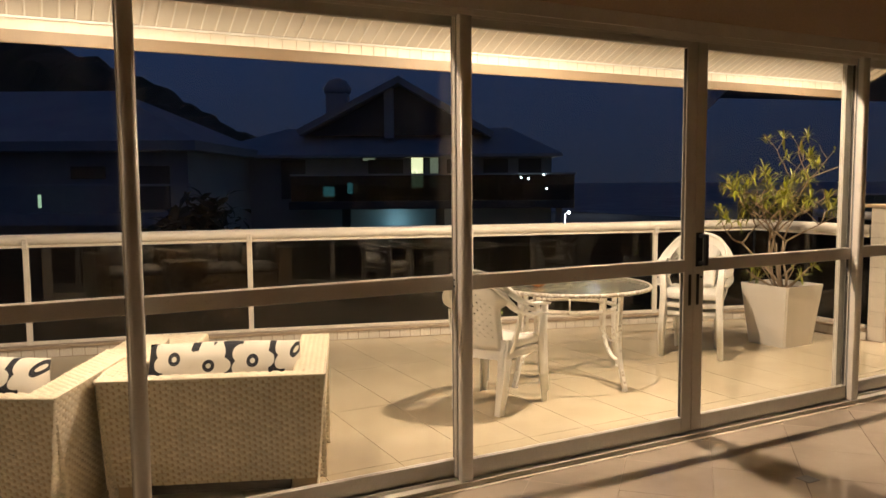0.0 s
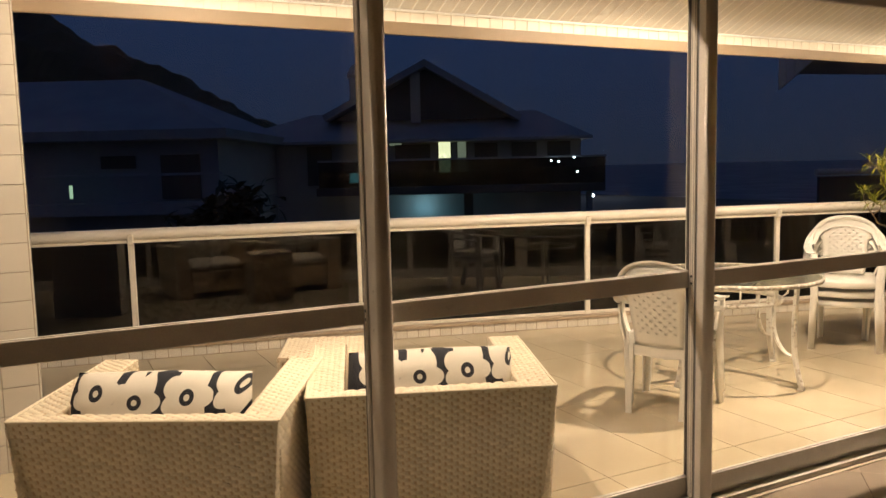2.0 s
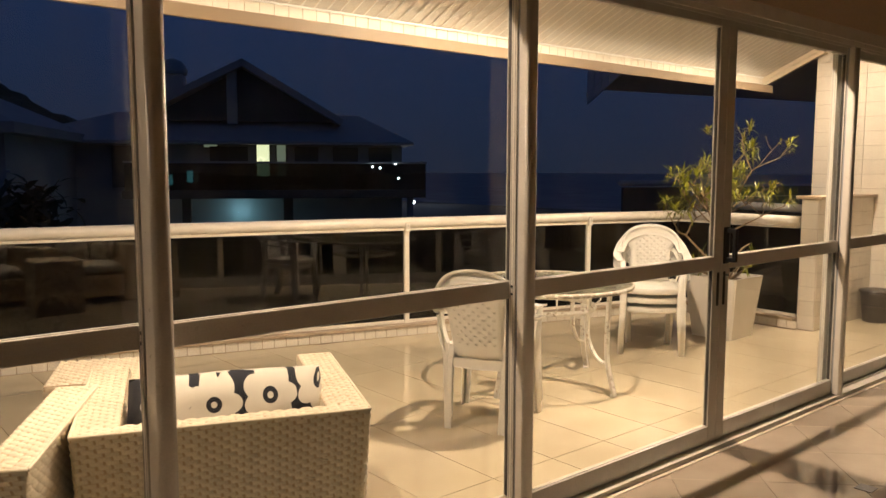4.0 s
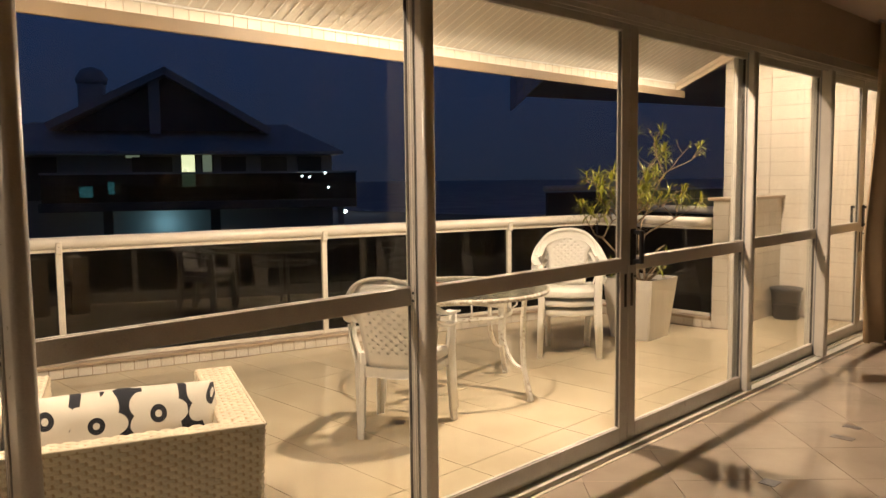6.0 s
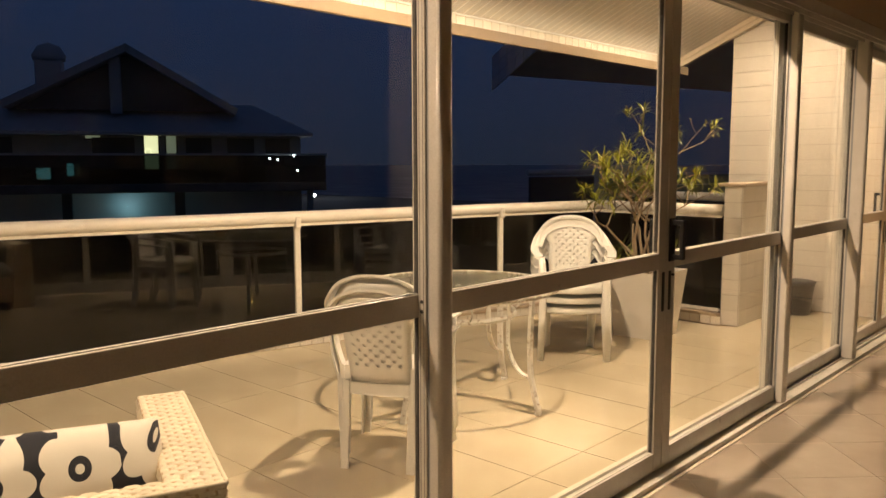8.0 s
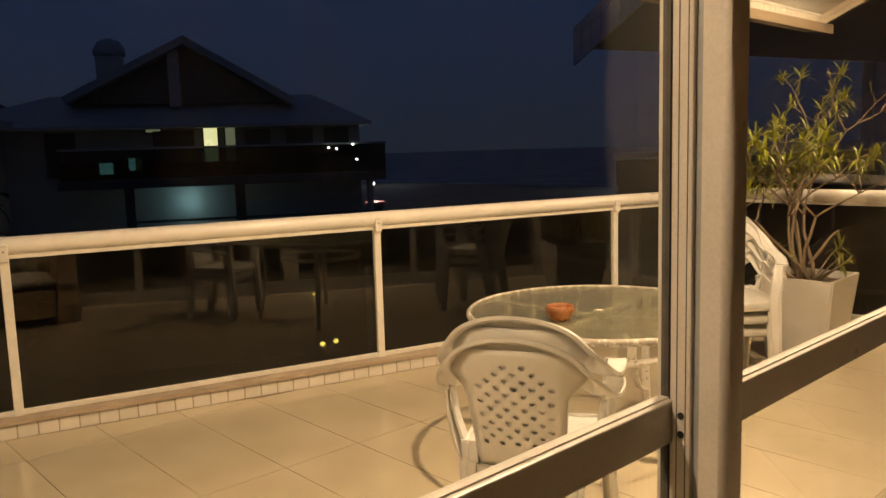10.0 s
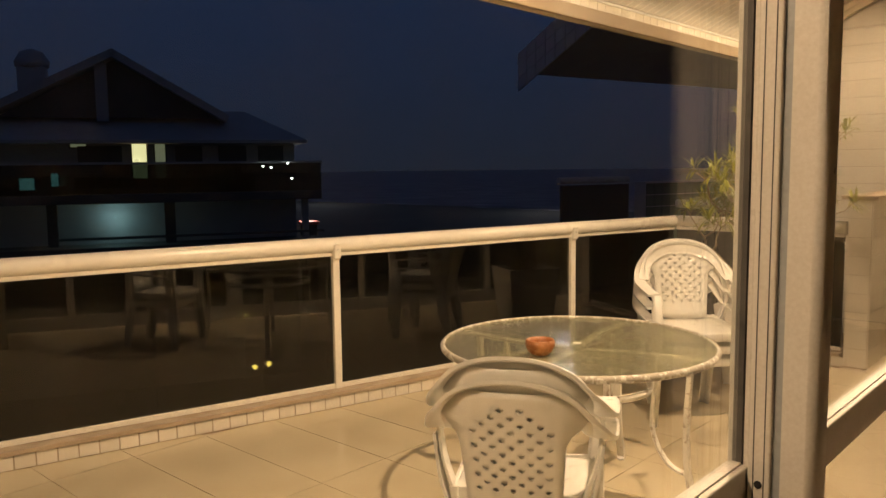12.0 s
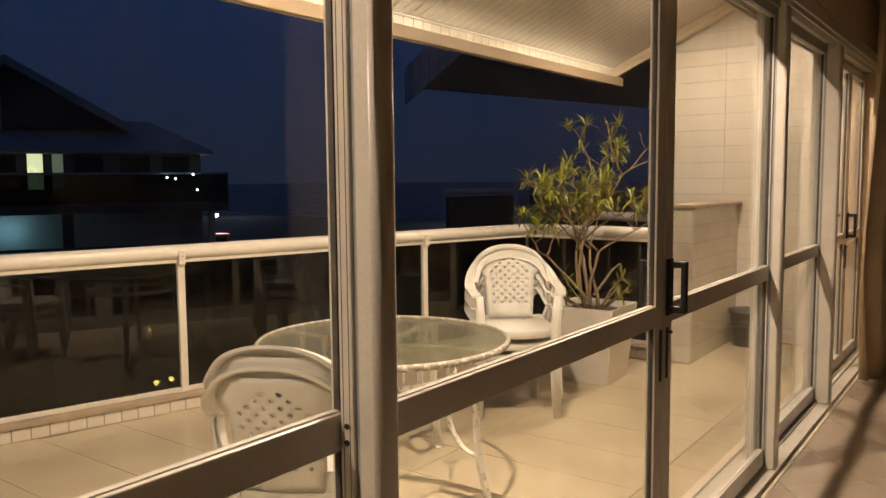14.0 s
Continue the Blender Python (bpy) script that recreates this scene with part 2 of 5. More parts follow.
def flower_material():
    """Cream cloth with large dark scalloped flowers round ring-shaped eyes."""
    m = Mat("flower_print_cloth", (0.7, 0.65, 0.55), 0.85)
    mp = m.n.new("ShaderNodeMapping")
    mp.inputs["Scale"].default_value = (1, 1, 1)
    m.l.new(m.co, mp.inputs[0])
    flat = m.n.new("ShaderNodeTexCoord").outputs["UV"]
    v = m.n.new("ShaderNodeTexVoronoi")
    v.voronoi_dimensions = "2D"
    v.inputs["Scale"].default_value, v.inputs["Randomness"].default_value = 1.0, 0.4
    m.l.new(flat, v.inputs["Vector"])
    sub = m.n.new("ShaderNodeVectorMath")
    sub.operation = "SUBTRACT"
    m.l.new(flat, sub.inputs[0])
    m.l.new(v.outputs["Position"], sub.inputs[1])
    sp = m.n.new("ShaderNodeSeparateXYZ")
    m.l.new(sub.outputs[0], sp.inputs[0])
    ang = m.math("ARCTAN2", sp.outputs["Y"], sp.outputs["X"])
    wav = m.math("ABSOLUTE", m.math("COSINE", m.math("MULTIPLY", ang, 3.5)))
    rim = m.math("ADD", 0.425, m.math("MULTIPLY", wav, 0.12))
    dist = v.outputs["Distance"]
    petal = m.math("LESS_THAN", dist, rim)
    ring = m.math("MULTIPLY", m.math("GREATER_THAN", dist, 0.06), m.math("LESS_THAN", dist, 0.15))
    white = m.math("SUBTRACT", petal, ring)
    m.colour(m.mix(white, (0.012, 0.013, 0.02), (0.72, 0.66, 0.55)))
    m.bump(m.noise(400, 2), 0.2, 0.001)
    return m.m


M_FLOWER = flower_material()


# ---- mesh helpers ----
def bm_box(bm, x0, y0, z0, x1, y1, z1, bevel=0.0):
    vs = [bm.verts.new((x, y, z)) for z in (z0, z1) for y in (y0, y1) for x in (x0, x1)]
    fs = [bm.faces.new([vs[i] for i in q]) for q in ((0, 2, 3, 1), (4, 5, 7, 6), (0, 1, 5, 4), (2, 6, 7, 3), (1, 3, 7, 5), (0, 4, 6, 2))]
    if bevel:
        es = list({e for f in fs for e in f.edges})
        bmesh.ops.bevel(bm, geom=es, offset=bevel, segments=2, affect="EDGES", profile=0.5)
    return bm


def box_bm(x0, y0, z0, x1, y1, z1, bevel=0.0):
    return bm_box(bmesh.new(), x0, y0, z0, x1, y1, z1, bevel)


def bm_tube(bm, pts, radius, sides=10, cap=True):
    """A round tube along points; radius may be one number or one for each point."""
    pts = [Vector(p) for p in pts]
    rads = radius if isinstance(radius, (list, tuple)) else [radius] * len(pts)
    rings, side = [], None
    for i, p in enumerate(pts):
        d = (pts[min(i + 1, len(pts) - 1)] - pts[max(i - 1, 0)]).normalized()
        if side is None:
            side = d.orthogonal().normalized()
        side = (side - d * side.dot(d)).normalized()
        up = d.cross(side)
        rings.append([bm.verts.new(p + (side * math.cos(a) + up * math.sin(a)) * rads[i]) for a in (2 * math.pi * k / sides for k in range(sides))])
    for a, b in zip(rings, rings[1:]):
        for k in range(sides):
            f = bm.faces.new((a[k], a[(k + 1) % sides], b[(k + 1) % sides], b[k]))
            f.smooth = True
    if cap:
        bm.faces.new(rings[0][::-1])
        bm.faces.new(rings[-1])
    return bm


def tube_bm(pts, radius, sides=10):
    return bm_tube(bmesh.new(), pts, radius, sides)


def bm_lathe(bm, prof, sides=40, centre=(0, 0), smooth=True):
    rings = [[bm.verts.new((centre[0] + r * math.cos(2 * math.pi * k / sides), centre[1] + r * math.sin(2 * math.pi * k / sides), z)) for k in range(sides)] for r, z in prof]
    for a, b in zip(rings, rings[1:]):
        for k in range(sides):
            f = bm.faces.new((a[k], a[(k + 1) % sides], b[(k + 1) % sides], b[k]))
            f.smooth = smooth
    for ring, flip in ((rings[0], True), (rings[-1], False)):
        bm.faces.new(ring[::-1] if flip else ring)
    return bm


def lathe_bm(prof, sides=40):
    return bm_lathe(bmesh.new(), prof, sides)


def mesh_of(name, bm, material):
    me = bpy.data.meshes.new(name)
    bm.to_mesh(me)
    bm.free()
    me.materials.append(material)
    return me


def thing(name, label, category, at=None, group="", kind=""):
    """An Empty that carries the parts of one thing."""
    ob = new(name)
    ob.empty_display_size = 0.1
    if at is not None:
        ob.matrix_basis = at
    return tagged(ob, label, category, group, kind)


def part(name, bm, material, parent, label=""):
    ob = new(name, mesh_of(name, bm, material))
    ob.parent = parent
    return tagged(ob, label)


def solid(name, bm, material, label, category, group="", kind="", at=None):
    ob = new(name, mesh_of(name, bm, material))
    if at is not None:
        ob.matrix_basis = at
    return tagged(ob, label, category, group, kind)


def shared(name, me, parent, m=None):
    ob = new(name, me)
    ob.parent = parent
    if m is not None:
        ob.matrix_basis = m
    return ob


# ---- structure: slabs, walls, roof ----
FX0, FX1 = -4.2, 9.2      # the room and balcony along the doors
GLASS_Y = 4.66
ROOF_Y, ROOF_Z, ROOF_K = 6.95, 2.60, 0.45


def roof_z(y):
    return ROOF_Z + ROOF_K * (ROOF_Y - y)


RAIL = [(-4.2, 9.75), (-1.8, 9.42), (0.14, 9.08), (2.02, 8.71), (4.12, 8.15), (6.11, 7.64), (7.28, 7.33)]
RAIL_R = [(7.28, 7.33), (7.24, 5.93)]

floor_room = solid("floor", box_bm(FX0, -3.2, -0.25, FX1, 4.58, -0.008), M_GROUT, "polished beige porcelain floor laid diagonally with dark inserts", "floor", kind="structure")
bm = bmesh.new()
top = [bm.verts.new((x, y, -0.008)) for x, y in [(FX0, 4.84), (8.5, 4.84), (8.5, 5.9), (7.45, 5.9), (7.45, 7.4)] + [(x + 0.02, y + 0.16) for x, y in RAIL[::-1]]]
f = bm.faces.new(top)
ret = bmesh.ops.extrude_face_region(bm, geom=[f])
bmesh.ops.translate(bm, verts=[v for v in ret["geom"] if isinstance(v, bmesh.types.BMVert)], vec=(0, 0, -0.3))
bmesh.ops.recalc_face_normals(bm, faces=bm.faces)
floor_balcony = solid("floor_balcony", bm, M_GROUT, "glossy beige porcelain balcony floor with thin brown joints", "floor", kind="structure")
threshold = solid("threshold", box_bm(FX0, 4.58, -0.25, FX1, 4.90, 0.0025, 0.002), M_FASCIA, "pale stone sill under the sliding doors", "sill", kind="structure")

wall_lintel = solid("wall_lintel", box_bm(FX0, 4.58, 2.425, FX1, 4.84, roof_z(4.84) + 0.1), M_PLASTER, "beige plaster wall above the sliding doors", "wall", kind="structure")
wall_room_west = solid("wall_west", box_bm(FX0 - 0.2, -3.2, 0, FX0, 4.84, 2.8), M_PLASTER, "plain beige plaster wall of the room", "wall", kind="structure")
wall_room_east = solid("wall_east", box_bm(FX1, -3.2, 0, FX1 + 0.2, 4.84, 2.8), M_PLASTER, "plain beige plaster wall of the room", "wall", kind="structure")
wall_room_back = solid("wall_south", box_bm(FX0 - 0.2, -3.4, 0, FX1 + 0.2, -3.2, 2.8), M_PLASTER, "plain beige plaster back wall of the room", "wall", kind="structure")
wall_door_end = solid("wall_door_end", box_bm(8.46, 4.58, 0, FX1, 4.84, 2.425), M_PLASTER, "beige plaster wall beside the last door", "wall", kind="structure")
ceiling_room = solid("ceiling", box_bm(FX0 - 0.2, -3.4, 2.8, FX1 + 0.2, 4.58, 2.95), M_PLASTER, "dim beige plaster ceiling of the room", "ceiling", kind="structure")

# tiled end wall, low tiled wall and tiled column
wall_end = solid("wall_end", box_bm(8.46, 4.84, -0.3, 8.7, 6.42, 3.75), M_GROUTW, "tall wall clad with cream tiles at the balcony's end", "wall", kind="structure")
low_wall = solid("wall_low", box_bm(7.215, 5.765, -0.3, 8.46, 5.925, 1.26), M_GROUTW, "low wall clad with cream tiles under a stone cap", "wall", kind="structure")
column = solid("column", box_bm(-1.25, 6.72, -0.3, -0.565, 7.0, 2.6), M_GROUTW, "balcony column clad with cream square tiles", "column", kind="structure")
solid("wall_cap", box_bm(7.17, 5.72, 1.262, 8.455, 5.97, 1.292, 0.006), M_STONE, "brown stone cap on the low tiled wall", "coping", kind="structure")

# sloping plank ceiling over the balcony: planks run up the slope
bm = bmesh.new()
PW, x = 0.098, FX0
slope_n = Vector((0, ROOF_K, 1)).normalized()
while x < 8.36:
    xa, xb = x + 0.0015, min(x + PW - 0.0015, 8.40)
    y0, y1 = 4.842, 6.985
    lo, g = 0.0, 0.007
    secs = [(xa, -0.005), (xa + 0.010, -0.005), (xa + 0.012, 0), (xb - 0.002, 0), (xb, g)]
    a = [bm.verts.new((sx, y0, roof_z(y0) + gz)) for sx, gz in secs]
    b = [bm.verts.new((sx, y1, roof_z(y1) + gz)) for sx, gz in secs]
    for i in range(4):
        face = bm.faces.new((a[i], b[i], b[i + 1], a[i + 1]))
        face.material_index = 1 if i == 0 else 0
    x += PW
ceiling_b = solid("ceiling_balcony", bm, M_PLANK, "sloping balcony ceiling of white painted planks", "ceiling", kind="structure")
bm = bmesh.new()
for dz0, dz1 in ((0.012, 0.16),):
    vs = [bm.verts.new((xx, yy, roof_z(yy) + dz)) for dz in (dz0, dz1) for yy in (4.842, 7.12) for xx in (FX0, 8.42)]
    for q in ((0, 2, 3, 1), (4, 5, 7, 6), (0, 1, 5, 4), (2, 6, 7, 3), (1, 3, 7, 5), (0, 4, 6, 2)):
        bm.faces.new([vs[i] for i in q])
solid("roof", bm, M_FASCIA, "sloping roof slab over the balcony", "roof", kind="structure")

# eaves beam with a lip board that hides the light strip
eaves = solid("eaves_beam", box_bm(FX0, 6.985, 2.455, 8.40, 7.11, 2.62, 0.004), M_FASCIA, "cream eaves beam along the balcony roof's edge", "beam", kind="structure")
lip = solid("trim_lip", box_bm(FX0, 6.865, 2.405, 8.36, 6.895, 2.488, 0.006), M_LIP, "lip board in front of the light strip, toned tan for its shaded face", "trim", kind="structure")
solid("trim_lip_bottom", box_bm(FX0, 6.8955, 2.43, 8.36, 6.9845, 2.452), M_FASCIA, "cream board closing the light trough", "trim", kind="structure")
bm = bmesh.new()
for k, (dx, dz) in enumerate(((0.0, 0.0), (0.02, -0.045))):
    y0, y1 = 4.9, 7.0
    vs = [bm.verts.new((8.33 + dx + ex, yy, roof_z(yy) - 0.055 + dz + ez)) for ez in (0, 0.05) for yy in (y0, y1) for ex in (0, 0.06)]
    for q in ((0, 2, 3, 1), (4, 5, 7, 6), (0, 1, 5, 4), (2, 6, 7, 3), (1, 3, 7, 5), (0, 4, 6, 2)):
        bm.faces.new([vs[i] for i in q])
solid("trim_rake", bm, M_FASCIA, "stepped cream moulding along the ceiling's sloping end", "trim", kind="structure")
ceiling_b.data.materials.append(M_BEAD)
bm = bmesh.new()
x = FX0
while x < 8.34:
    bm_box(bm, x + 0.003, 6.979, 2.456, min(x + 0.100, 8.395), 6.9845, 2.598)
    x += 0.103
tagged(part("tile", bm, M_TILEJ, eaves), kind="stuff")
led = thing("light_strip", "warm glowing light strip hidden behind the eaves lip", "light strip")
# Bead added to catch the strip's glow as a bright line.
solid("trim_bead", box_bm(FX0, 6.962, 2.578, 8.36, 6.978, 2.592, 0.003), M_BEAD, "added white bead that catches the strip's glow above the eaves tiles", "trim", kind="structure")
part("strip", box_bm(FX0 + 0.1, 6.915, 2.458, 8.30, 6.945, 2.476, 0.003), M_LED, led, "warm white glowing strip")
part("carrier", box_bm(FX0 + 0.1, 6.908, 2.4525, 8.30, 6.952, 2.4575), M_ALU, led)

# kerb under the railing
def offset_line(pts, d):
    out = []
    for i, p in enumerate(pts):
        a, b = Vector(pts[max(i - 1, 0)]), Vector(pts[min(i + 1, len(pts) - 1)])
        t = (b - a).normalized()
        out.append((p[0] + t.y * -d, p[1] + t.x * d))
    return out


def strip_bm(pts, d0, d1, z0, z1):
    bm = bmesh.new()
    a, b = offset_line(pts, d0), offset_line(pts, d1)
    rows = [[bm.verts.new((*q, z)) for q, z in ((p0, z0), (p0, z1), (p1, z1), (p1, z0))] for p0, p1 in zip(a, b)]
    for r, s in zip(rows, rows[1:]):
        for k in range(4):
            bm.faces.new((r[k], s[k], s[(k + 1) % 4], r[(k + 1) % 4]))
    bm.faces.new(rows[0][::-1])
    bm.faces.new(rows[-1])
    bmesh.ops.recalc_face_normals(bm, faces=bm.faces)
    return bm


kerb = solid("kerb", strip_bm(RAIL, -0.085, 0.12, -0.3, 0.082), M_GROUT, "low kerb faced with cream tiles under the railing", "kerb", kind="structure")
kerb_r = solid("kerb_side", strip_bm(RAIL_R, -0.085, 0.12, -0.3, 0.082), M_GROUT, "low kerb faced with cream tiles under the side railing", "kerb", kind="structure")
solid("kerb_cap", strip_bm(RAIL, -0.105, 0.14, 0.083, 0.106), M_STONE, "worn brown stone cap on the kerb", "coping", kind="structure")
solid("kerb_cap_side", strip_bm(RAIL_R, -0.105, 0.1, 0.0835, 0.1055), M_STONE, "worn brown stone cap on the side kerb", "coping", kind="structure")


# ---- railing ----
def spaced(pts, step):
    out, carry = [], 0.0
    for (ax, ay), (bx, by) in zip(pts, pts[1:]):
        n = math.hypot(bx - ax, by - ay)
        d = carry
        while d < n:
            out.append(((ax + (bx - ax) * d / n), (ay + (by - ay) * d / n), math.atan2(by - ay, bx - ax)))
            d += step
        carry = d - n
    return out


def railing():
    r = thing("balcony_railing", "white tubular balcony railing with dark smoked glass panels", "railing")
    part("handrail", tube_bm([(x, y, 1.045) for x, y in RAIL[:-1]] + [(7.26, 7.335, 1.045)], 0.05, 20), M_RAIL, r)
    part("handrail", tube_bm([(7.30, 7.36, 1.045), (7.25, 5.94, 1.045)], 0.05, 20), M_RAIL, r)
    for pts in (RAIL, RAIL_R):
        for (ax, ay), (bx, by) in zip(pts, pts[1:]):
            d = Vector((bx - ax, by - ay, 0))
            n = d.length
            m = Matrix.Translation((ax, ay, 0)) @ Matrix.Rotation(math.atan2(by - ay, bx - ax), 4, "Z")
            for z0, z1 in ((0.108, 0.138), (0.975, 0.999)):
                ob = part("glazing_bar", box_bm(0.022, -0.018, z0, n - 0.022, 0.018, z1, 0.003), M_RAIL, r)
                ob.matrix_basis = m
            ob = part("pane", box_bm(0.02, -0.004, 0.13, n - 0.02, 0.004, 0.983), M_SMOKE, r, "dark smoked glass pane")
            ob.matrix_basis = m
            ob.visible_shadow = False
    for i, (x, y) in enumerate(RAIL[1:-1]):
        ang = math.atan2(RAIL[i + 2][1] - RAIL[i][1], RAIL[i + 2][0] - RAIL[i][0])
        m = Matrix.Translation((x, y, 0)) @ Matrix.Rotation(ang, 4, "Z")
        bm = box_bm(-0.024, -0.03, 0.106, 0.024, 0.02, 1.035, 0.004)
        bm_tube(bm, [(0, -0.052, 1.035), (0, -0.01, 1.06)], 0.024, 12)
        bm_box(bm, -0.024, -0.058, 0.96, 0.024, -0.028, 1.057, 0.008)
        post = part("post", bm, M_RAIL, r)
        post.matrix_basis = m
        for z in (1.02,):
            sc = part("screw", bm_tube(bmesh.new(), [(0, -0.0575, z), (0, -0.0605, z)], 0.005, 8), M_GASKET, post)
    return r


railing()


# ---- sliding doors ----
TRACK = {"inner": 4.690, "middle": 4.727, "outer": 4.764}
DOOR_TOP, BAR_Z = 2.352, 1.027


def door_panel(x0, x1, track, name, wl=0.066, wr=0.066, handle=None, lock_col=None):
    """One sliding panel; lock_col gives the x-range of the rounded interlock on its room side."""
    y, hy = TRACK[track], 0.017
    door = thing(name, "aluminium sliding glass door panel with a mid rail", "sliding door", pose(0, y, 0), kind="structure")
    for xa, xb in ((x0, x0 + wl), (x1 - wr, x1)):
        st = part("stile", box_bm(xa, -hy, 0.03, xb, hy, DOOR_TOP, 0.003), M_ALU, door)
        for sgn, xe in ((-1, xa), (1, xb)):
            for yy in (-0.008, 0.008):
                part("groove", box_bm(xe + sgn * 0.0002 - 0.0004, yy - 0.0008, 0.05, xe + sgn * 0.0002 + 0.0004, yy + 0.0008, DOOR_TOP - 0.02), M_GASKET, st)
            for zz in (BAR_Z - 0.016, BAR_Z + 0.016):
                part("screw", tube_bm([(xe - 0.0008 * sgn, 0.0, zz), (xe + 0.0012 * sgn, 0.0, zz)], 0.0062, 10), M_BLACK, st)
    if lock_col is not None:
        xa, xb = lock_col
        y0, y1 = 4.609 - y, -hy
        bm = bmesh.new()
        prof = [(xa, y1 - 0.014), (xa, y0 + 0.016), (xa + 0.005, y0 + 0.006), (xa + 0.016, y0), (xb - 0.016, y0), (xb - 0.005, y0 + 0.006), (xb, y0 + 0.016), (xb, y1 - 0.014)]
        lo = [bm.verts.new((px, py, 0.02)) for px, py in prof]
        hi = [bm.verts.new((px, py, DOOR_TOP + 0.01)) for px, py in prof]
        for k in range(8):
            bm.faces.new((lo[k], lo[(k + 1) % 8], hi[(k + 1) % 8], hi[k])).smooth = k in (1, 2, 3, 4, 5)
        bm.faces.new(lo[::-1])
        bm.faces.new(hi)
        bmesh.ops.recalc_face_normals(bm, faces=bm.faces)
        col = part("interlock", bm, M_ALU, door, "rounded aluminium interlock profile")
        part("groove", box_bm(xa + 0.006, y1 - 0.0138, 0.03, xb - 0.006, y1 - 0.0002, DOOR_TOP), M_RECESS, col)
    part("bottom_rail", box_bm(x0 + wl, -hy, 0.03, x1 - wr, hy, 0.115, 0.003), M_ALU, door)
    part("top_rail", box_bm(x0 + wl, -hy, DOOR_TOP - 0.065, x1 - wr, hy, DOOR_TOP, 0.003), M_ALU, door)
    part("mid_rail", box_bm(x0 + wl, -hy - 0.001, BAR_Z - 0.037, x1 - wr, hy + 0.001, BAR_Z + 0.037, 0.003), M_ALU, door)
    for z0, z1 in ((0.115, BAR_Z - 0.037), (BAR_Z + 0.037, DOOR_TOP - 0.065)):
        p = part("pane", box_bm(x0 + wl - 0.004, -0.003, z0 - 0.004, x1 - wr + 0.004, 0.003, z1 + 0.004), M_GLASS, door, "clear glass pane")
        p.visible_shadow = False
        bm = bmesh.new()
        for qa, qb in ((x0 + wl, x0 + wl + 0.0035), (x1 - wr - 0.0035, x1 - wr)):
            bm_box(bm, qa, -0.007, z0, qb, 0.007, z1)
        part("gasket", bm, M_GASKET, door)
        bm = bmesh.new()
        for za, zb in ((z0, z0 + 0.003), (z1 - 0.003, z1)):
            bm_box(bm, x0 + wl + 0.0035, -0.007, za, x1 - wr - 0.0035, 0.007, zb)
        part("glazing_bead", bm, M_ALU, door)
    if handle is not None:
        xs = handle
        for sgn in (-1, 1):
            bm = box_bm(xs - 0.024, sgn * (hy + 0.001) - (0.012 if sgn < 0 else 0), 1.02, xs + 0.024, sgn * (hy + 0.001) + (0.012 if sgn > 0 else 0), 1.222, 0.004)
            ya = sgn * (hy + 0.012)
            lo, hi = sorted((ya, ya + sgn * 0.052))
            bm_box(bm, xs - 0.012, lo, 1.03, xs + 0.012, hi, 1.054, 0.004)
            bm_box(bm, xs - 0.012, lo, 1.19, xs + 0.012, hi, 1.214, 0.004)
            lo, hi = sorted((ya + sgn * 0.038, ya + sgn * 0.058))
            bm_box(bm, xs - 0.014, lo, 1.03, xs + 0.014, hi, 1.214, 0.005)
            part("handle", bm, M_BLACK, door, "black pull handle")
        for xl in (xs - 0.075, xs - 0.012):
            part("lock", box_bm(xl, -hy - 0.004, 0.79, xl + 0.022, -hy + 0.001, 0.975, 0.003), M_BLACK, door, "black flush pull")
        part("latch", tube_bm([(xs + 0.022, -hy - 0.012, 0.955), (xs + 0.022, -hy, 0.955)], 0.006, 8), M_BLACK, door)
    return door


door_panel(-2.55, -0.96, "inner", "door_1")
door_panel(-1.0, 0.60, "outer", "door_2")
door_panel(0.522, 2.130, "middle", "door_3", lock_col=(0.525, 0.584))
door_panel(2.050, 3.658, "inner", "door_4", wr=0.078, lock_col=(2.052, 2.116))
door_panel(3.661, 5.158, "inner", "door_5", wl=0.079, wr=0.06, handle=3.692, lock_col=(5.100, 5.158))
door_panel(5.05, 6.60, "middle", "door_6", lock_col=(6.53, 6.588))
door_panel(6.54, 7.74, "outer", "door_7")
door_panel(7.745, 8.455, "outer", "door_8", handle=7.785)
solid("wall_side", box_bm(FX0, 4.58, 0, -2.56, 4.84, 2.425), M_PLASTER, "plain beige plaster wall beside the doors", "wall", kind="structure")
head_track = thing("door_head_track", "aluminium head track of the sliding doors", "door track", kind="structure")
part("casing", box_bm(-2.55, 4.6, 2.372, 8.455, 4.838, 2.424, 0.004), M_ALU, head_track)
for yy in (4.6, 4.652, 4.792, 4.826):
    part("fin", box_bm(-2.55, yy, 2.325, 8.455, yy + 0.006, 2.372), M_ALU, head_track)
part("casing_lip", box_bm(-2.55, 4.585, 2.352, 8.455, 4.5995, 2.424, 0.002), M_ALU, head_track)
sill_track = thing("door_sill_track", "aluminium floor track of the sliding doors", "door track", kind="structure")
part("base", box_bm(-2.55, 4.60, 0.0028, 8.455, 4.845, 0.012), M_ALU, sill_track)
for yy in (4.602, 4.687, 4.724, 4.761, 4.838):
    part("runner", box_bm(-2.55, yy, 0.012, 8.455, yy + 0.006, 0.028), M_ALU, sill_track)



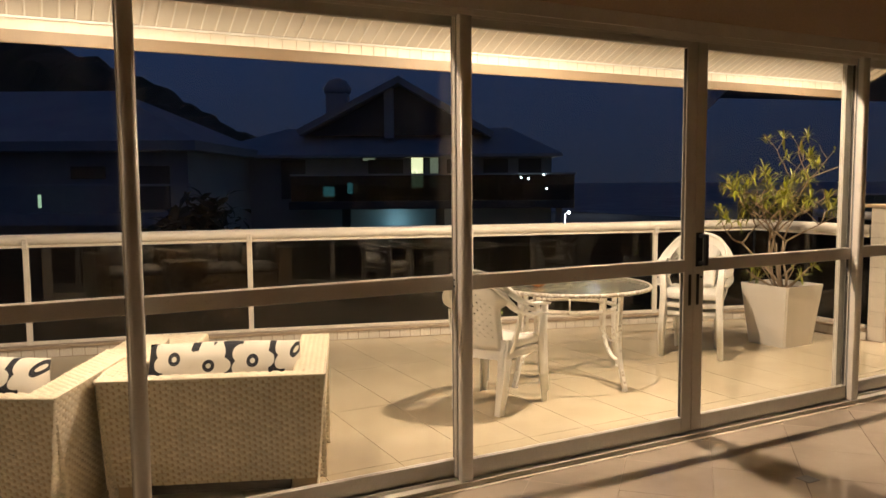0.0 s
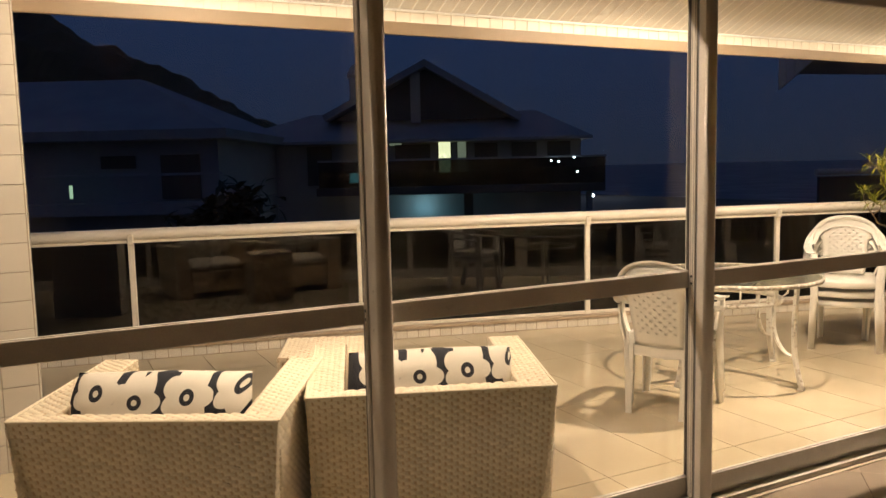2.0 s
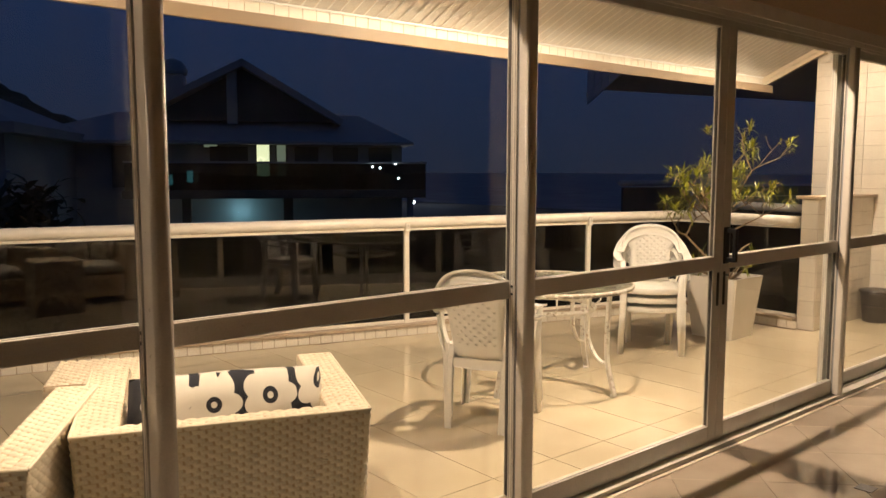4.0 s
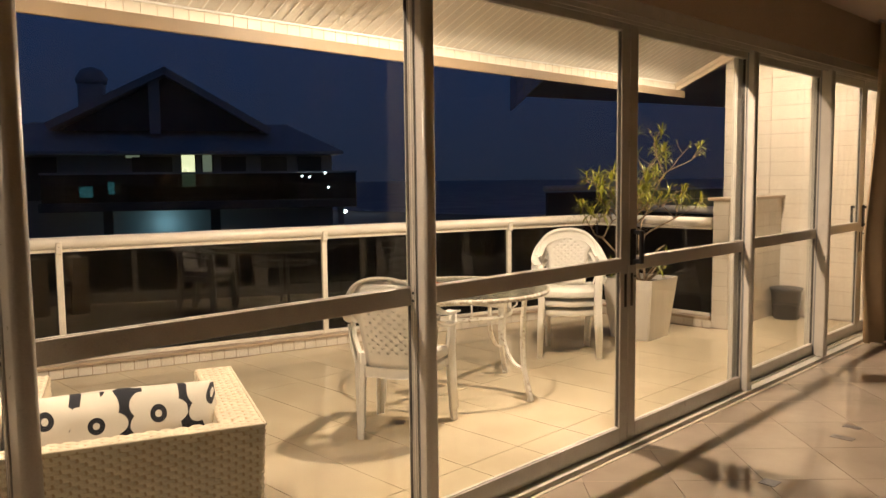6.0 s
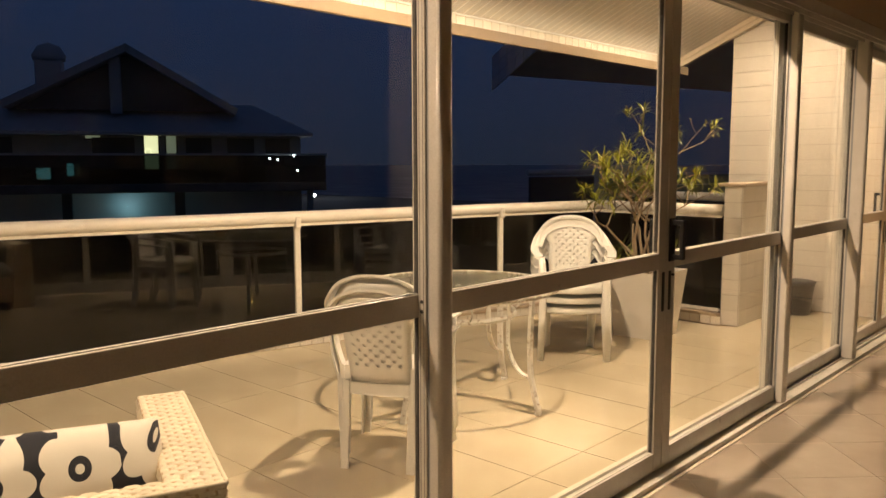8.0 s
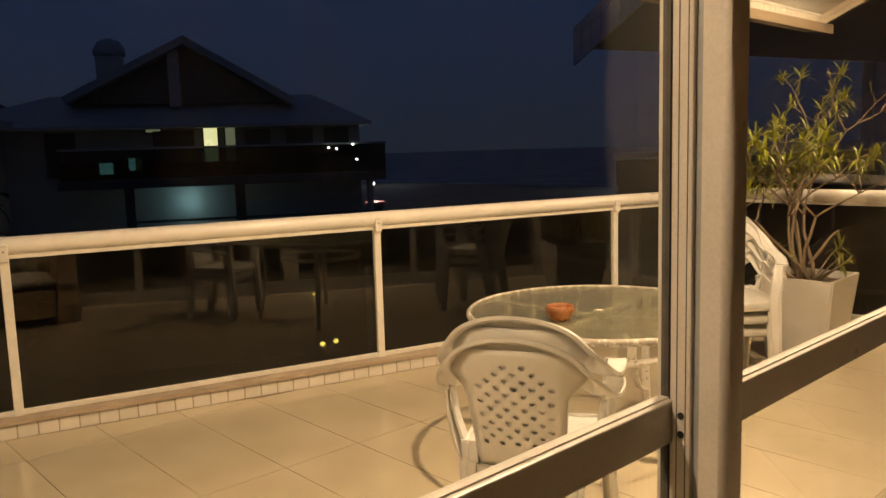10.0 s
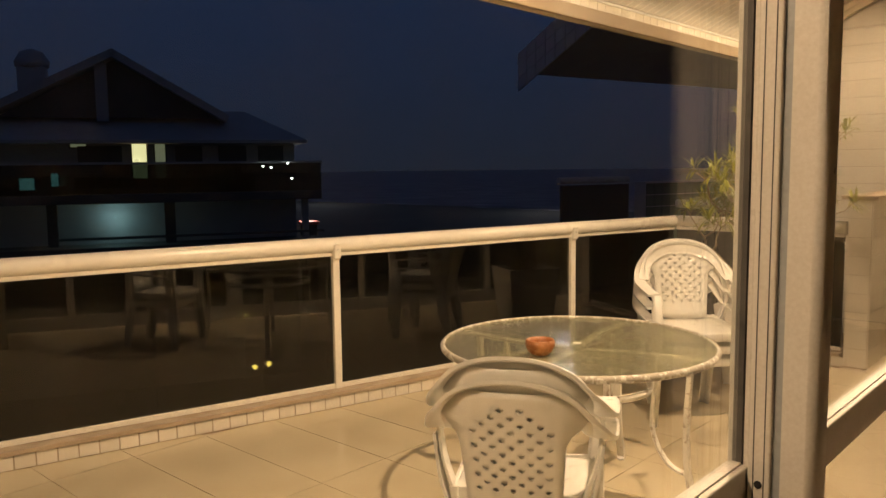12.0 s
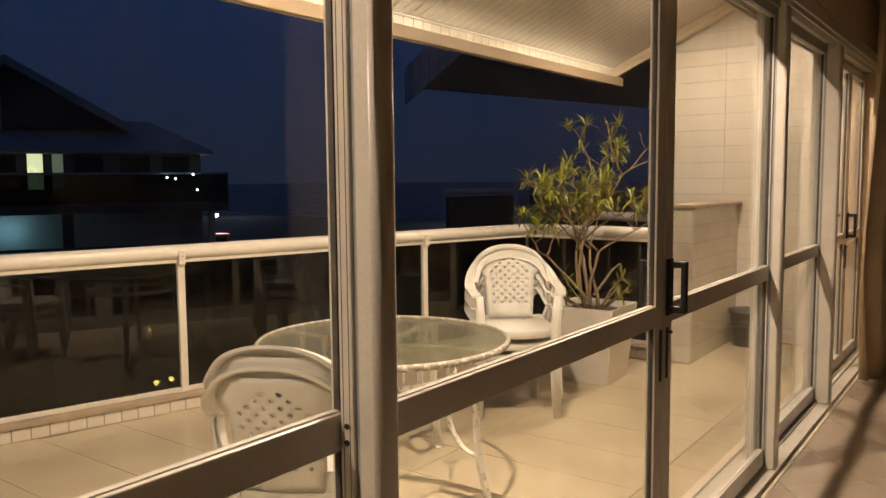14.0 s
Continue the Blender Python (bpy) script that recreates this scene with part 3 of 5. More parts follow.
# ---- white plastic armchairs ----
def bm_ribbon(bm, path, sides, width, thick):
    """A flat band along a path; sides gives the width direction at each point."""
    pts = [Vector(p) for p in path]
    rings = []
    for i, p in enumerate(pts):
        d = (pts[min(i + 1, len(pts) - 1)] - pts[max(i - 1, 0)]).normalized()
        s = Vector(sides[i])
        s = (s - d * s.dot(d)).normalized()
        n = d.cross(s)
        w = width[i] / 2 if isinstance(width, (list, tuple)) else width / 2
        rings.append([bm.verts.new(p + s * a * w + n * b * thick / 2) for a, b in ((-1, 0.2), (-0.8, 1), (0.8, 1), (1, 0.2), (1, -1.6), (0.75, -1), (-0.75, -1), (-1, -1.6))])
    for a, b in zip(rings, rings[1:]):
        for k in range(8):
            f = bm.faces.new((a[k], a[(k + 1) % 8], b[(k + 1) % 8], b[k]))
            f.smooth = k in (0, 1, 2)
    bm.faces.new(rings[0][::-1])
    bm.faces.new(rings[-1])
    bmesh.ops.recalc_face_normals(bm, faces=bm.faces)
    return bm


def smooth_path(keys, n=6):
    """Catmull-Rom points through the keys."""
    ks = [Vector(k) for k in keys]
    out = []
    for i in range(len(ks) - 1):
        p0, p1, p2, p3 = ks[max(i - 1, 0)], ks[i], ks[i + 1], ks[min(i + 2, len(ks) - 1)]
        for j in range(n):
            t = j / n
            out.append(0.5 * ((2 * p1) + (p2 - p0) * t + (2 * p0 - 5 * p1 + 4 * p2 - p3) * t * t + (3 * p1 - p0 - 3 * p2 + p3) * t ** 3))
    out.append(ks[-1])
    return out


ARCH = [(0.655, 0.285, -0.06), (0.69, 0.272, -0.16), (0.765, 0.24, -0.235), (0.838, 0.175, -0.285), (0.875, 0.09, -0.308)]


def arch_at(z):
    """Half width and depth of the arch over the back at a height."""
    for (za, ya, xa), (zb, yb, xb) in zip(ARCH, ARCH[1:]):
        if z <= zb:
            k = max(0.0, (z - za) / (zb - za))
            return ya + (yb - ya) * k, xa + (xb - xa) * k
    return ARCH[-1][1:]


def back_point(u, v):
    """A point of the chair back: u across (-1..1), v up (0..1); its shoulders widen into the arch."""
    z = 0.415 + 0.44 * v
    ya, xa = arch_at(z)
    half = min(0.148 + 0.030 * v, ya - 0.012)
    x, y = -0.185 - 0.115 * v - 0.02 * (1 - u * u), u * half
    if abs(u) > 0.99 and z > 0.69:
        k = min(1.0, (z - 0.69) / 0.08)
        k = k * k * (3 - 2 * k)
        y += (math.copysign(ya - 0.010, u) - y) * k
        x += (xa - x) * k
    return Vector((x, y, z))


def plastic_chair(at, group):
    chair = thing("plastic_chair", "white moulded plastic armchair with a latticed back", "chair", at, group)
    # splat with diamond holes, in an unpierced border
    bm = bmesh.new()
    nu, nv = 9, 12
    us = [-1] + [-0.8 + 1.6 * i / nu for i in range(nu + 1)] + [1]
    vs = [0, 0.10] + [0.20 + 0.70 * j / nv for j in range(nv + 1)] + [0.95, 1.0]
    grid = {(i, j): bm.verts.new(back_point(u, v)) for i, u in enumerate(us) for j, v in enumerate(vs)}
    for i in range(len(us) - 1):
        for j in range(len(vs) - 1):
            c = [grid[i, j], grid[i + 1, j], grid[i + 1, j + 1], grid[i, j + 1]]
            if 0 < i < len(us) - 2 and 1 < j < len(vs) - 3 and (i + j) % 2 and not (j > nv - 1 and (i < 3 or i > nu - 2)):
                um, vm = (us[i] + us[i + 1]) / 2, (vs[j] + vs[j + 1]) / 2
                du, dv = (us[i + 1] - us[i]) * 0.37, (vs[j + 1] - vs[j]) * 0.38
                d = [bm.verts.new(back_point(um + a * du, vm + b * dv)) for a, b in ((0, -1), (1, 0), (0, 1), (-1, 0))]
                for k in range(4):
                    bm.faces.new((c[k], c[(k + 1) % 4], d[k]))
                    bm.faces.new((c[(k + 1) % 4], d[(k + 1) % 4], d[k]))
            else:
                bm.faces.new(c)
    for f in bm.faces:
        f.smooth = True
    back = part("backrest", bm, M_CHAIR, chair)
    sol = back.modifiers.new("thickness", "SOLIDIFY")
    sol.thickness, sol.offset = 0.007, 0
    # the arms and the arch over the back in one band
    half = [(0.225, 0.262, 0.625), (0.10, 0.282, 0.643), (-0.06, 0.285, 0.655), (-0.16, 0.272, 0.69), (-0.235, 0.24, 0.765), (-0.285, 0.175, 0.838), (-0.308, 0.09, 0.875), (-0.315, 0.0, 0.885)]
    keys = half + [(x, -y, z) for x, y, z in half[-2::-1]]
    path = smooth_path(keys, 4)
    outer, inner = [], []
    for p in path:
        bent = min(1.0, max(0.0, (p.z - 0.65) / 0.14))
        sgn = max(-1.0, min(1.0, p.y / 0.06))
        radial = Vector((0, p.y, p.z - 0.62)).normalized()
        outer.append(Vector((-bent, (1 - bent) * sgn, 0.25 * bent)))
        inner.append(radial * bent + Vector((0, sgn, 0)) * (1 - bent))
    part("arm_band", bm_ribbon(bmesh.new(), path, outer, 0.066, 0.012), M_CHAIR, chair)
    # the broad front face of the arch
    lo = [i for i, p in enumerate(path) if p.z > 0.668]
    wid = [0.058 + 0.022 * max(0.0, min(1.0, (path[i].z - 0.79) / 0.08)) for i in lo]
    seg = [path[i] - inner[i].normalized() * (wid[k] / 2 - 0.004) + Vector((0.014, 0, 0)) for k, i in enumerate(lo)]
    part("arch", bm_ribbon(bmesh.new(), seg, [inner[i] for i in lo], wid, 0.009), M_CHAIR, chair)
    # seat
    bm = bmesh.new()
    rows = []
    for i in range(9):
        x = -0.205 + 0.43 * i / 8
        row = []
        for j in range(9):
            u = -1 + j / 4
            hw = 0.20 + 0.03 * i / 8
            drop = 0.018 * (1 - u * u) * (1 - ((i - 3) / 6) ** 2) + (0.03 if i == 8 else 0) + 0.012 * (i == 7)
            row.append(bm.verts.new((x, u * hw, 0.425 - drop - 0.006 * (8 - i) / 8)))
        rows.append(row)
    for a, b in zip(rows, rows[1:]):
        for k in range(8):
            bm.faces.new((a[k], b[k], b[k + 1], a[k + 1])).smooth = True
    seat = part("seat", bm, M_CHAIR, chair)
    sol = seat.modifiers.new("thickness", "SOLIDIFY")
    sol.thickness, sol.offset = 0.008, -1
    bm = bmesh.new()
    for s in (-1, 1):
        bm_ribbon(bm, [(-0.2, s * 0.205, 0.395), (0.0, s * 0.222, 0.395), (0.215, s * 0.232, 0.388)], [(0, 0.05, 1)] * 3, 0.05, 0.01)
    bm_ribbon(bm, [(0.222, -0.232, 0.385), (0.226, 0, 0.375), (0.222, 0.232, 0.385)], [(0, 0, 1)] * 3, 0.05, 0.01)
    bm_ribbon(bm, [(-0.205, -0.2, 0.395), (-0.212, 0, 0.39), (-0.205, 0.2, 0.395)], [(0, 0, 1)] * 3, 0.06, 0.01)
    part("apron", bm, M_CHAIR, chair)
    # legs: flared channel section
    for s in (-1, 1):
        for nm, keys2, ws in (("leg", [(0.215, s * 0.258, 0.625), (0.212, s * 0.243, 0.42), (0.225, s * 0.25, 0.2), (0.238, s * 0.258, 0.0)], [0.06, 0.076, 0.064, 0.05]),
                              ("leg", [(-0.185, s * 0.20, 0.43), (-0.205, s * 0.192, 0.25), (-0.235, s * 0.182, 0.0)], [0.085, 0.072, 0.052])):
            bm = bmesh.new()
            bm_ribbon(bm, keys2, [(1, 0.25 * s, 0)] * len(keys2), ws, 0.010)
            k3 = [(x + (0.022 if x > 0 else -0.026), y - s * 0.016, z) for x, y, z in keys2]
            bm_ribbon(bm, k3, [(0, 1, 0)] * len(k3), [w * 0.72 for w in ws], 0.010)
            part(nm, bm, M_CHAIR, chair)
    # arm supports at the back
    for s in (-1, 1):
        bm = bm_ribbon(bmesh.new(), smooth_path([(-0.17, s * 0.212, 0.41), (-0.165, s * 0.25, 0.52), (-0.15, s * 0.272, 0.66)], 3), [(1, 0, 0)] * 7, 0.05, 0.009)
        part("arm_support", bm, M_CHAIR, chair)
    return chair


def chair_stack(x, y, yaw, count, group, lift=0.066):
    first = plastic_chair(pose(x, y, 0, 0, 0, yaw), group)
    for k in range(1, count):
        c, s = math.cos(radians(yaw)), math.sin(radians(yaw))
        copy_thing(first, pose(x + 0.026 * k * c, y + 0.026 * k * s, lift * k, 0, 0, yaw))
    return first


chair_stack(2.98, 5.81, 28, 2, "stacked chairs at the table")
chair_stack(5.36, 6.32, 218, 3, "stacked chairs by the railing", 0.080)


# ---- round glass table ----
def bm_bar(bm, path, side, width, thick):
    """A flat bar along a path, with its width along side."""
    rings = []
    for i, p in enumerate(path):
        d = (path[min(i + 1, len(path) - 1)] - path[max(i - 1, 0)]).normalized()
        n = d.cross(side).normalized()
        rings.append([bm.verts.new(p + side * (a * width / 2) + n * (b * thick / 2)) for a, b in ((-1, -1), (1, -1), (1, 1), (-1, 1))])
    for a, b in zip(rings, rings[1:]):
        for k in range(4):
            bm.faces.new((a[k], a[(k + 1) % 4], b[(k + 1) % 4], b[k]))
    bm.faces.new(rings[0][::-1])
    bm.faces.new(rings[-1])
    bmesh.ops.recalc_face_normals(bm, faces=bm.faces)
    return bm


def round_table(x, y):
    t = thing("round_table", "round patio table with textured glass and a chipped white metal frame", "table", pose(x, y, 0))
    part("rim", lathe_bm_ring(0.603, 0.622, 0.709, 0.739), M_TRIM, t, "chipped white metal rim")
    bm = bmesh.new()
    n = 64
    for z, up in ((0.732, True), (0.727, False)):
        a = [bm.verts.new((0.604 * math.cos(2 * math.pi * k / n), 0.604 * math.sin(2 * math.pi * k / n), z)) for k in range(n)]
        b = [bm.verts.new((0.022 * math.cos(2 * math.pi * k / n), 0.022 * math.sin(2 * math.pi * k / n), z)) for k in range(n)]
        for k in range(n):
            q = (a[k], a[(k + 1) % n], b[(k + 1) % n], b[k])
            bm.faces.new(q if up else q[::-1])
    part("glass_top", bm, M_TEXGLASS, t, "pale green textured glass disc").visible_shadow = False
    for ang in (-82, 8, 98, 188):
        c, s = math.cos(radians(ang)), math.sin(radians(ang))
        lat = Vector((-s, c, 0))

        def at(r, z, off=0.0):
            return Vector((r * c, r * s, z)) + lat * off
        pl = smooth_path([at(0.52, 0.715), at(0.505, 0.45), at(0.515, 0.22), at(0.57, 0.0)], 5)
        part("leg", bm_bar(bmesh.new(), pl, lat, 0.036, 0.020), M_TPAINT, t)
        pb = smooth_path([at(0.37, 0.715), at(0.355, 0.5), at(0.365, 0.36), at(0.43, 0.25), at(0.515, 0.215)], 5)
        part("brace", bm_bar(bmesh.new(), pb, lat, 0.032, 0.010), M_TPAINT, t)
        part("arm", bm_bar(bmesh.new(), smooth_path([at(0.05, 0.700), at(0.2, 0.706, 0.02), at(0.4, 0.712, 0.03), at(0.602, 0.714)], 5), lat, 0.046, 0.012), M_TPAINT, t)
        part("foot", tube_bm([at(0.555, 0.016), at(0.562, 0.0)], 0.019, 10), M_CHAIR, t)
    part("ring", lathe_bm_ring(0.352, 0.360, 0.545, 0.578), M_TPAINT, t)
    for ang in (-37, 53, 143, 233):
        c, s = math.cos(radians(ang)), math.sin(radians(ang))
        part("tab", tube_bm([(0.36 * c, 0.36 * s, 0.57), (0.40 * c, 0.40 * s, 0.60), (0.40 * c, 0.40 * s, 0.66), (0.36 * c, 0.36 * s, 0.70)], 0.006, 8), M_TPAINT, t)
    part("hub", bm_lathe(bmesh.new(), [(0.03, 0.69), (0.034, 0.70), (0.034, 0.722), (0.03, 0.7265)], 24), M_TPAINT, t)
    return t


def lathe_bm_ring(r0, r1, z0, z1, n=72):
    bm = bmesh.new()
    prof = [(r0, z0), (r1 - 0.006, z0), (r1, z0 + 0.008), (r1, z1 - 0.010), (r1 - 0.010, z1), (r0 + 0.004, z1), (r0, z1 - 0.004)]
    rings = [[bm.verts.new((r * math.cos(2 * math.pi * k / n), r * math.sin(2 * math.pi * k / n), z)) for k in range(n)] for r, z in prof]
    for i in range(len(prof)):
        a, b = rings[i], rings[(i + 1) % len(prof)]
        for k in range(n):
            bm.faces.new((a[k], a[(k + 1) % n], b[(k + 1) % n], b[k])).smooth = True
    bmesh.ops.recalc_face_normals(bm, faces=bm.faces)
    return bm


round_table(3.88, 6.17)
solid("bowl", lathe_bm([(0.030, 0.0), (0.050, 0.014), (0.064, 0.042), (0.061, 0.066), (0.056, 0.068), (0.055, 0.054), (0.036, 0.018), (0.004, 0.012)], 32), M_BOWL,
      "small glossy terracotta bowl on the glass table", "bowl", at=pose(3.575, 6.16, 0.7325))


# ---- wicker armchairs ----
def weave(bm, o, u, v, nu, nv, rnd, tw=(0, 0, 0)):
    """Flat bulging strands in brick bond over the patch o + a*u + b*v + a*b*tw."""
    o, u, v, tw = Vector(o), Vector(u), Vector(v), Vector(tw)
    n = (v.cross(u) if v.z < -0.05 else u.cross(v)).normalized()
    for j in range(nv):
        off = 0.5 * (j % 2)
        for i in range(-1 if off else 0, nu):
            gap = rnd.uniform(0.015, 0.055)
            a0, a1 = max(0.0, (i + off + gap) / nu), min(1.0, (i + off + 1 - gap) / nu)
            if a1 - a0 < 0.2 / nu:
                continue
            h = 0.0078 + rnd.uniform(-0.0016, 0.0022)
            jig = rnd.uniform(-0.07, 0.07) / nv
            cols = []
            for t, e in ((0, -0.35), (0.22, 0.85), (0.78, 0.85), (1, -0.35)):
                a = a0 + (a1 - a0) * t
                col = []
                for w, q in ((0.02, 0.30), (0.5, 1.0), (0.98, 0.30)):
                    b = (j + w) / nv + jig
                    col.append(bm.verts.new(o + u * a + v * b + tw * (a * b) + n * (h * e * q)))
                cols.append(col)
            for c0, c1 in zip(cols, cols[1:]):
                for k in range(2):
                    bm.faces.new((c0[k], c1[k], c1[k + 1], c0[k + 1])).smooth = True


def taper_shell(bm, bot, top, z0, z1):
    a = [bm.verts.new((*p, z0)) for p in bot]
    b = [bm.verts.new((*p, z)) for p, z in zip(top, z1 if isinstance(z1, list) else [z1] * len(top))]
    n = len(a)
    for k in range(n):
        bm.faces.new((a[k], a[(k + 1) % n], b[(k + 1) % n], b[k]))
    bm.faces.new(a[::-1])
    bm.faces.new(b)
    return bm


def cushion_bm(lx, ly, lz, n=18):
    """A plump box cushion; its print is laid on by metres."""
    bm = bmesh.new()
    uv = bm.loops.layers.uv.new("cloth")
    bmesh.ops.create_grid(bm, x_segments=n, y_segments=n, size=0.5)
    top = list(bm.faces)
    ret = bmesh.ops.duplicate(bm, geom=bm.verts[:] + bm.edges[:] + bm.faces[:])
    low = {v for v in ret["geom"] if isinstance(v, bmesh.types.BMVert)}
    for v in bm.verts:
        x, y = v.co.x * 2, v.co.y * 2
        k = (max(0.0, 1 - abs(x) ** 6.0) * max(0.0, 1 - abs(y) ** 2.4)) ** 0.5
        z = lz * 0.5 * (0.04 + 0.96 * k) * (-1 if v in low else 1)
        v.co = Vector((x * lx / 2 * (1 - 0.03 * abs(y)), y * ly / 2 * (1 - 0.04 * abs(x)), z + 0.006 * noise.noise(Vector((x * 3, y * 3, 1.7)))))
    bmesh.ops.remove_doubles(bm, verts=bm.verts, dist=lz * 0.045)
    bmesh.ops.recalc_face_normals(bm, faces=bm.faces)
    for f in bm.faces:
        f.smooth = True
        for lp in f.loops:
            c = lp.vert.co
            lp[uv].uv = ((c.x + 3.03) / 0.195, (c.y + (0.6 * c.z if c.z > 0 else -0.6 * c.z) + 3.205) / 0.195)
    return bm


def wicker_chair(at, label, seed, W=1.05):
    """Local x along the back, y to the front; the arms rise from the low back to their front ends."""
    rnd = random.Random(seed)
    H, D, A, T, UP = 0.62, 0.84, 0.155, 0.085, 0.032
    ch = thing("wicker_armchair", label, "armchair", at, "wicker armchairs")
    w, F = W / 2, D - 0.02
    body = bmesh.new()
    # back wall, two arm walls and the seat block as closed shells
    taper_shell(body, [(-w + 0.05, 0.11), (w - 0.05, 0.11), (w - 0.05, 0.19), (-w + 0.05, 0.19)], [(-w, 0.0), (w, 0.0), (w, T), (-w, T)], 0.075, H)
    for s in (-1, 1):
        x0, x1 = sorted((s * (w - 0.05), s * (w - 0.05 - A)))
        X0, X1 = sorted((s * w, s * (w - A)))
        taper_shell(body, [(x0, 0.191), (x1, 0.191), (x1, D), (x0, D)], [(X0, T + 0.001), (X1, T + 0.001), (X1, F), (X0, F)], 0.0, [H, H, H + UP, H + UP])
    bm_box(body, -w + 0.05 + A, 0.192, 0.075, w - 0.05 - A, D - 0.01, 0.32)
    for s in (-1, 1):
        x0, x1 = sorted((s * (w - 0.052), s * (w - 0.17)))
        bm_box(body, x0, 0.118, 0.0, x1, 0.1895, 0.0745)
    bmesh.ops.recalc_face_normals(body, faces=body.faces)
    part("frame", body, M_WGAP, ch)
    wv = bmesh.new()
    # outside of the back, from the left to the right as seen from behind
    weave(wv, (-w, -0.0005, H), (W, 0, 0), (0, 0.11, -(H - 0.075)), 20, 33, rnd)
    part("back_weave", wv, M_WICKER, ch)["kind"] = "stuff"
    for s in (-1, 1):
        wv = bmesh.new()
        if s > 0:
            weave(wv, (w + 0.0005, 0.0, H), (0, F, UP), (-0.05, 0, -H), 16, 36, rnd, (0, 0, -UP))
            weave(wv, (w - A - 0.0005, F, H + UP), (0, -(F - T), -UP), (0, 0, -(H - 0.30)), 14, 19, rnd)
            weave(wv, (w - A, F + 0.0005, H + UP), (A, 0, 0), (0, 0.02, -H - UP), 3, 38, rnd)
        else:
            weave(wv, (-w - 0.0005, F, H + UP), (0, -F, -UP), (0.05, 0, -H - UP), 16, 36, rnd, (0, 0, UP))
            weave(wv, (-w + A + 0.0005, T, H), (0, F - T, UP), (0, 0, -(H - 0.30)), 14, 19, rnd)
            weave(wv, (-w, F + 0.0005, H + UP), (A, 0, 0), (0, 0.02, -H - UP), 3, 38, rnd)
        x0 = w - A if s > 0 else -w
        weave(wv, (x0, T, H + 0.0005), (A, 0, 0), (0, F - T, UP), 3, 38, rnd)
        part("arm_weave", wv, M_WICKER, ch)["kind"] = "stuff"
    wv = bmesh.new()
    weave(wv, (-w, 0, H + 0.0005), (W, 0, 0), (0, T, 0), 20, 5, rnd)
    weave(wv, (w - A, T + 0.0005, H), (-(W - 2 * A), 0, 0), (0, 0, -(H - 0.3)), 14, 19, rnd)
    part("back_top_weave", wv, M_WICKER, ch)["kind"] = "stuff"
    # wrapped border strands along the top edges
    bm = bmesh.new()
    r = 0.0075
    for pa, pb in (((-w, 0.0, H), (w, 0.0, H)), ((w, 0.0, H), (w, F, H + UP)), ((-w, 0.0, H), (-w, F, H + UP)), ((-w, F, H + UP), (-w + A, F, H + UP)), ((w - A, F, H + UP), (w, F, H + UP))):
        pa, pb = Vector(pa), Vector(pb)
        n = int((pb - pa).length / 0.02)
        bm_tube(bm, [pa.lerp(pb, i / n) for i in range(n + 1)], [r * (1.0 if i % 2 else 0.72) for i in range(n + 1)], 8)
    part("border_strand", bm, M_WICKER, ch)
    # loose strand ends that stick out of the back
    for lx, lz in ((0.36, 0.535), (0.35, 0.43), (0.30, 0.36)):
        yy = 0.11 * (H - lz) / (H - 0.075) - 0.009
        part("loose_strand", tube_bm([(lx - 0.014, yy + 0.004, lz + 0.001), (lx, yy - 0.002, lz), (lx + 0.014, yy - 0.001, lz - 0.002)], [0.003, 0.0042, 0.0032], 6), M_WICKER, ch, "pale loose strand end")
    sc = part("seat_cushion", cushion_bm(W - 2 * A - 0.02, D - 0.22, 0.15), M_CHAIR_CLOTH, ch, "cream seat cushion")
    sc.location = (0, 0.50, 0.385)
    bm = box_bm(-w + 0.18, 0.13, 0.02, w - 0.18, 0.188, 0.074)
    part("base", bm, M_WBASE, ch, "dark recessed base")
    return ch


M_CHAIR_CLOTH = grained("cream_cloth", (0.62, 0.56, 0.46), (0.68, 0.62, 0.52), 0.9, 6, 300, bump=0.2)


def frame_from(bl, br):
    ang = math.atan2(br[1] - bl[1], br[0] - bl[0])
    return Matrix.Translation(((bl[0] + br[0]) / 2, (bl[1] + br[1]) / 2, 0)) @ Matrix.Rotation(ang, 4, "Z")


SOFA_B = frame_from((0.43, 5.165), (1.388, 4.80))
SOFA_A = frame_from((-0.675, 5.472), (0.252, 4.945))
wicker_chair(SOFA_B, "white woven wicker armchair with a flowered cushion", 11)
wicker_chair(SOFA_A, "white woven wicker armchair beside the tiled column", 12)
for base, along in ((SOFA_B, 0.02), (SOFA_A, -0.035)):
    c = solid("cushion", cushion_bm(0.76, 0.40, 0.27, 26), M_FLOWER, "cream cushion with a large dark flower print, leaning in the armchair", "cushion", "flowered cushions")
    c.matrix_basis = base @ pose(along, 0.265, 0.545, 68, 0, 0)


def wicker_table(at):
    rnd = random.Random(5)
    t = thing("side_table", "low white woven wicker side table", "side table", at)
    a, H = 0.235, 0.57
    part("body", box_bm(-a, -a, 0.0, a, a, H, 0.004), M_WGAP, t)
    for o, u, v, nu, nv in (((-a, -a - 0.0005, H), (2 * a, 0, 0), (0, 0, -H), 9, 23), ((-a - 0.0005, a, H), (0, -2 * a, 0), (0, 0, -H), 9, 23),
                            ((a + 0.0005, -a, H), (0, 2 * a, 0), (0, 0, -H), 9, 23), ((-a, -a, H + 0.0005), (2 * a, 0, 0), (0, 2 * a, 0), 9, 18)):
        bm = bmesh.new()
        weave(bm, o, u, v, nu, nv, rnd)
        part("weave", bm, M_WICKER, t)["kind"] = "stuff"


wicker_table(pose(0.86, 6.24, 0, 0, 0, -22))


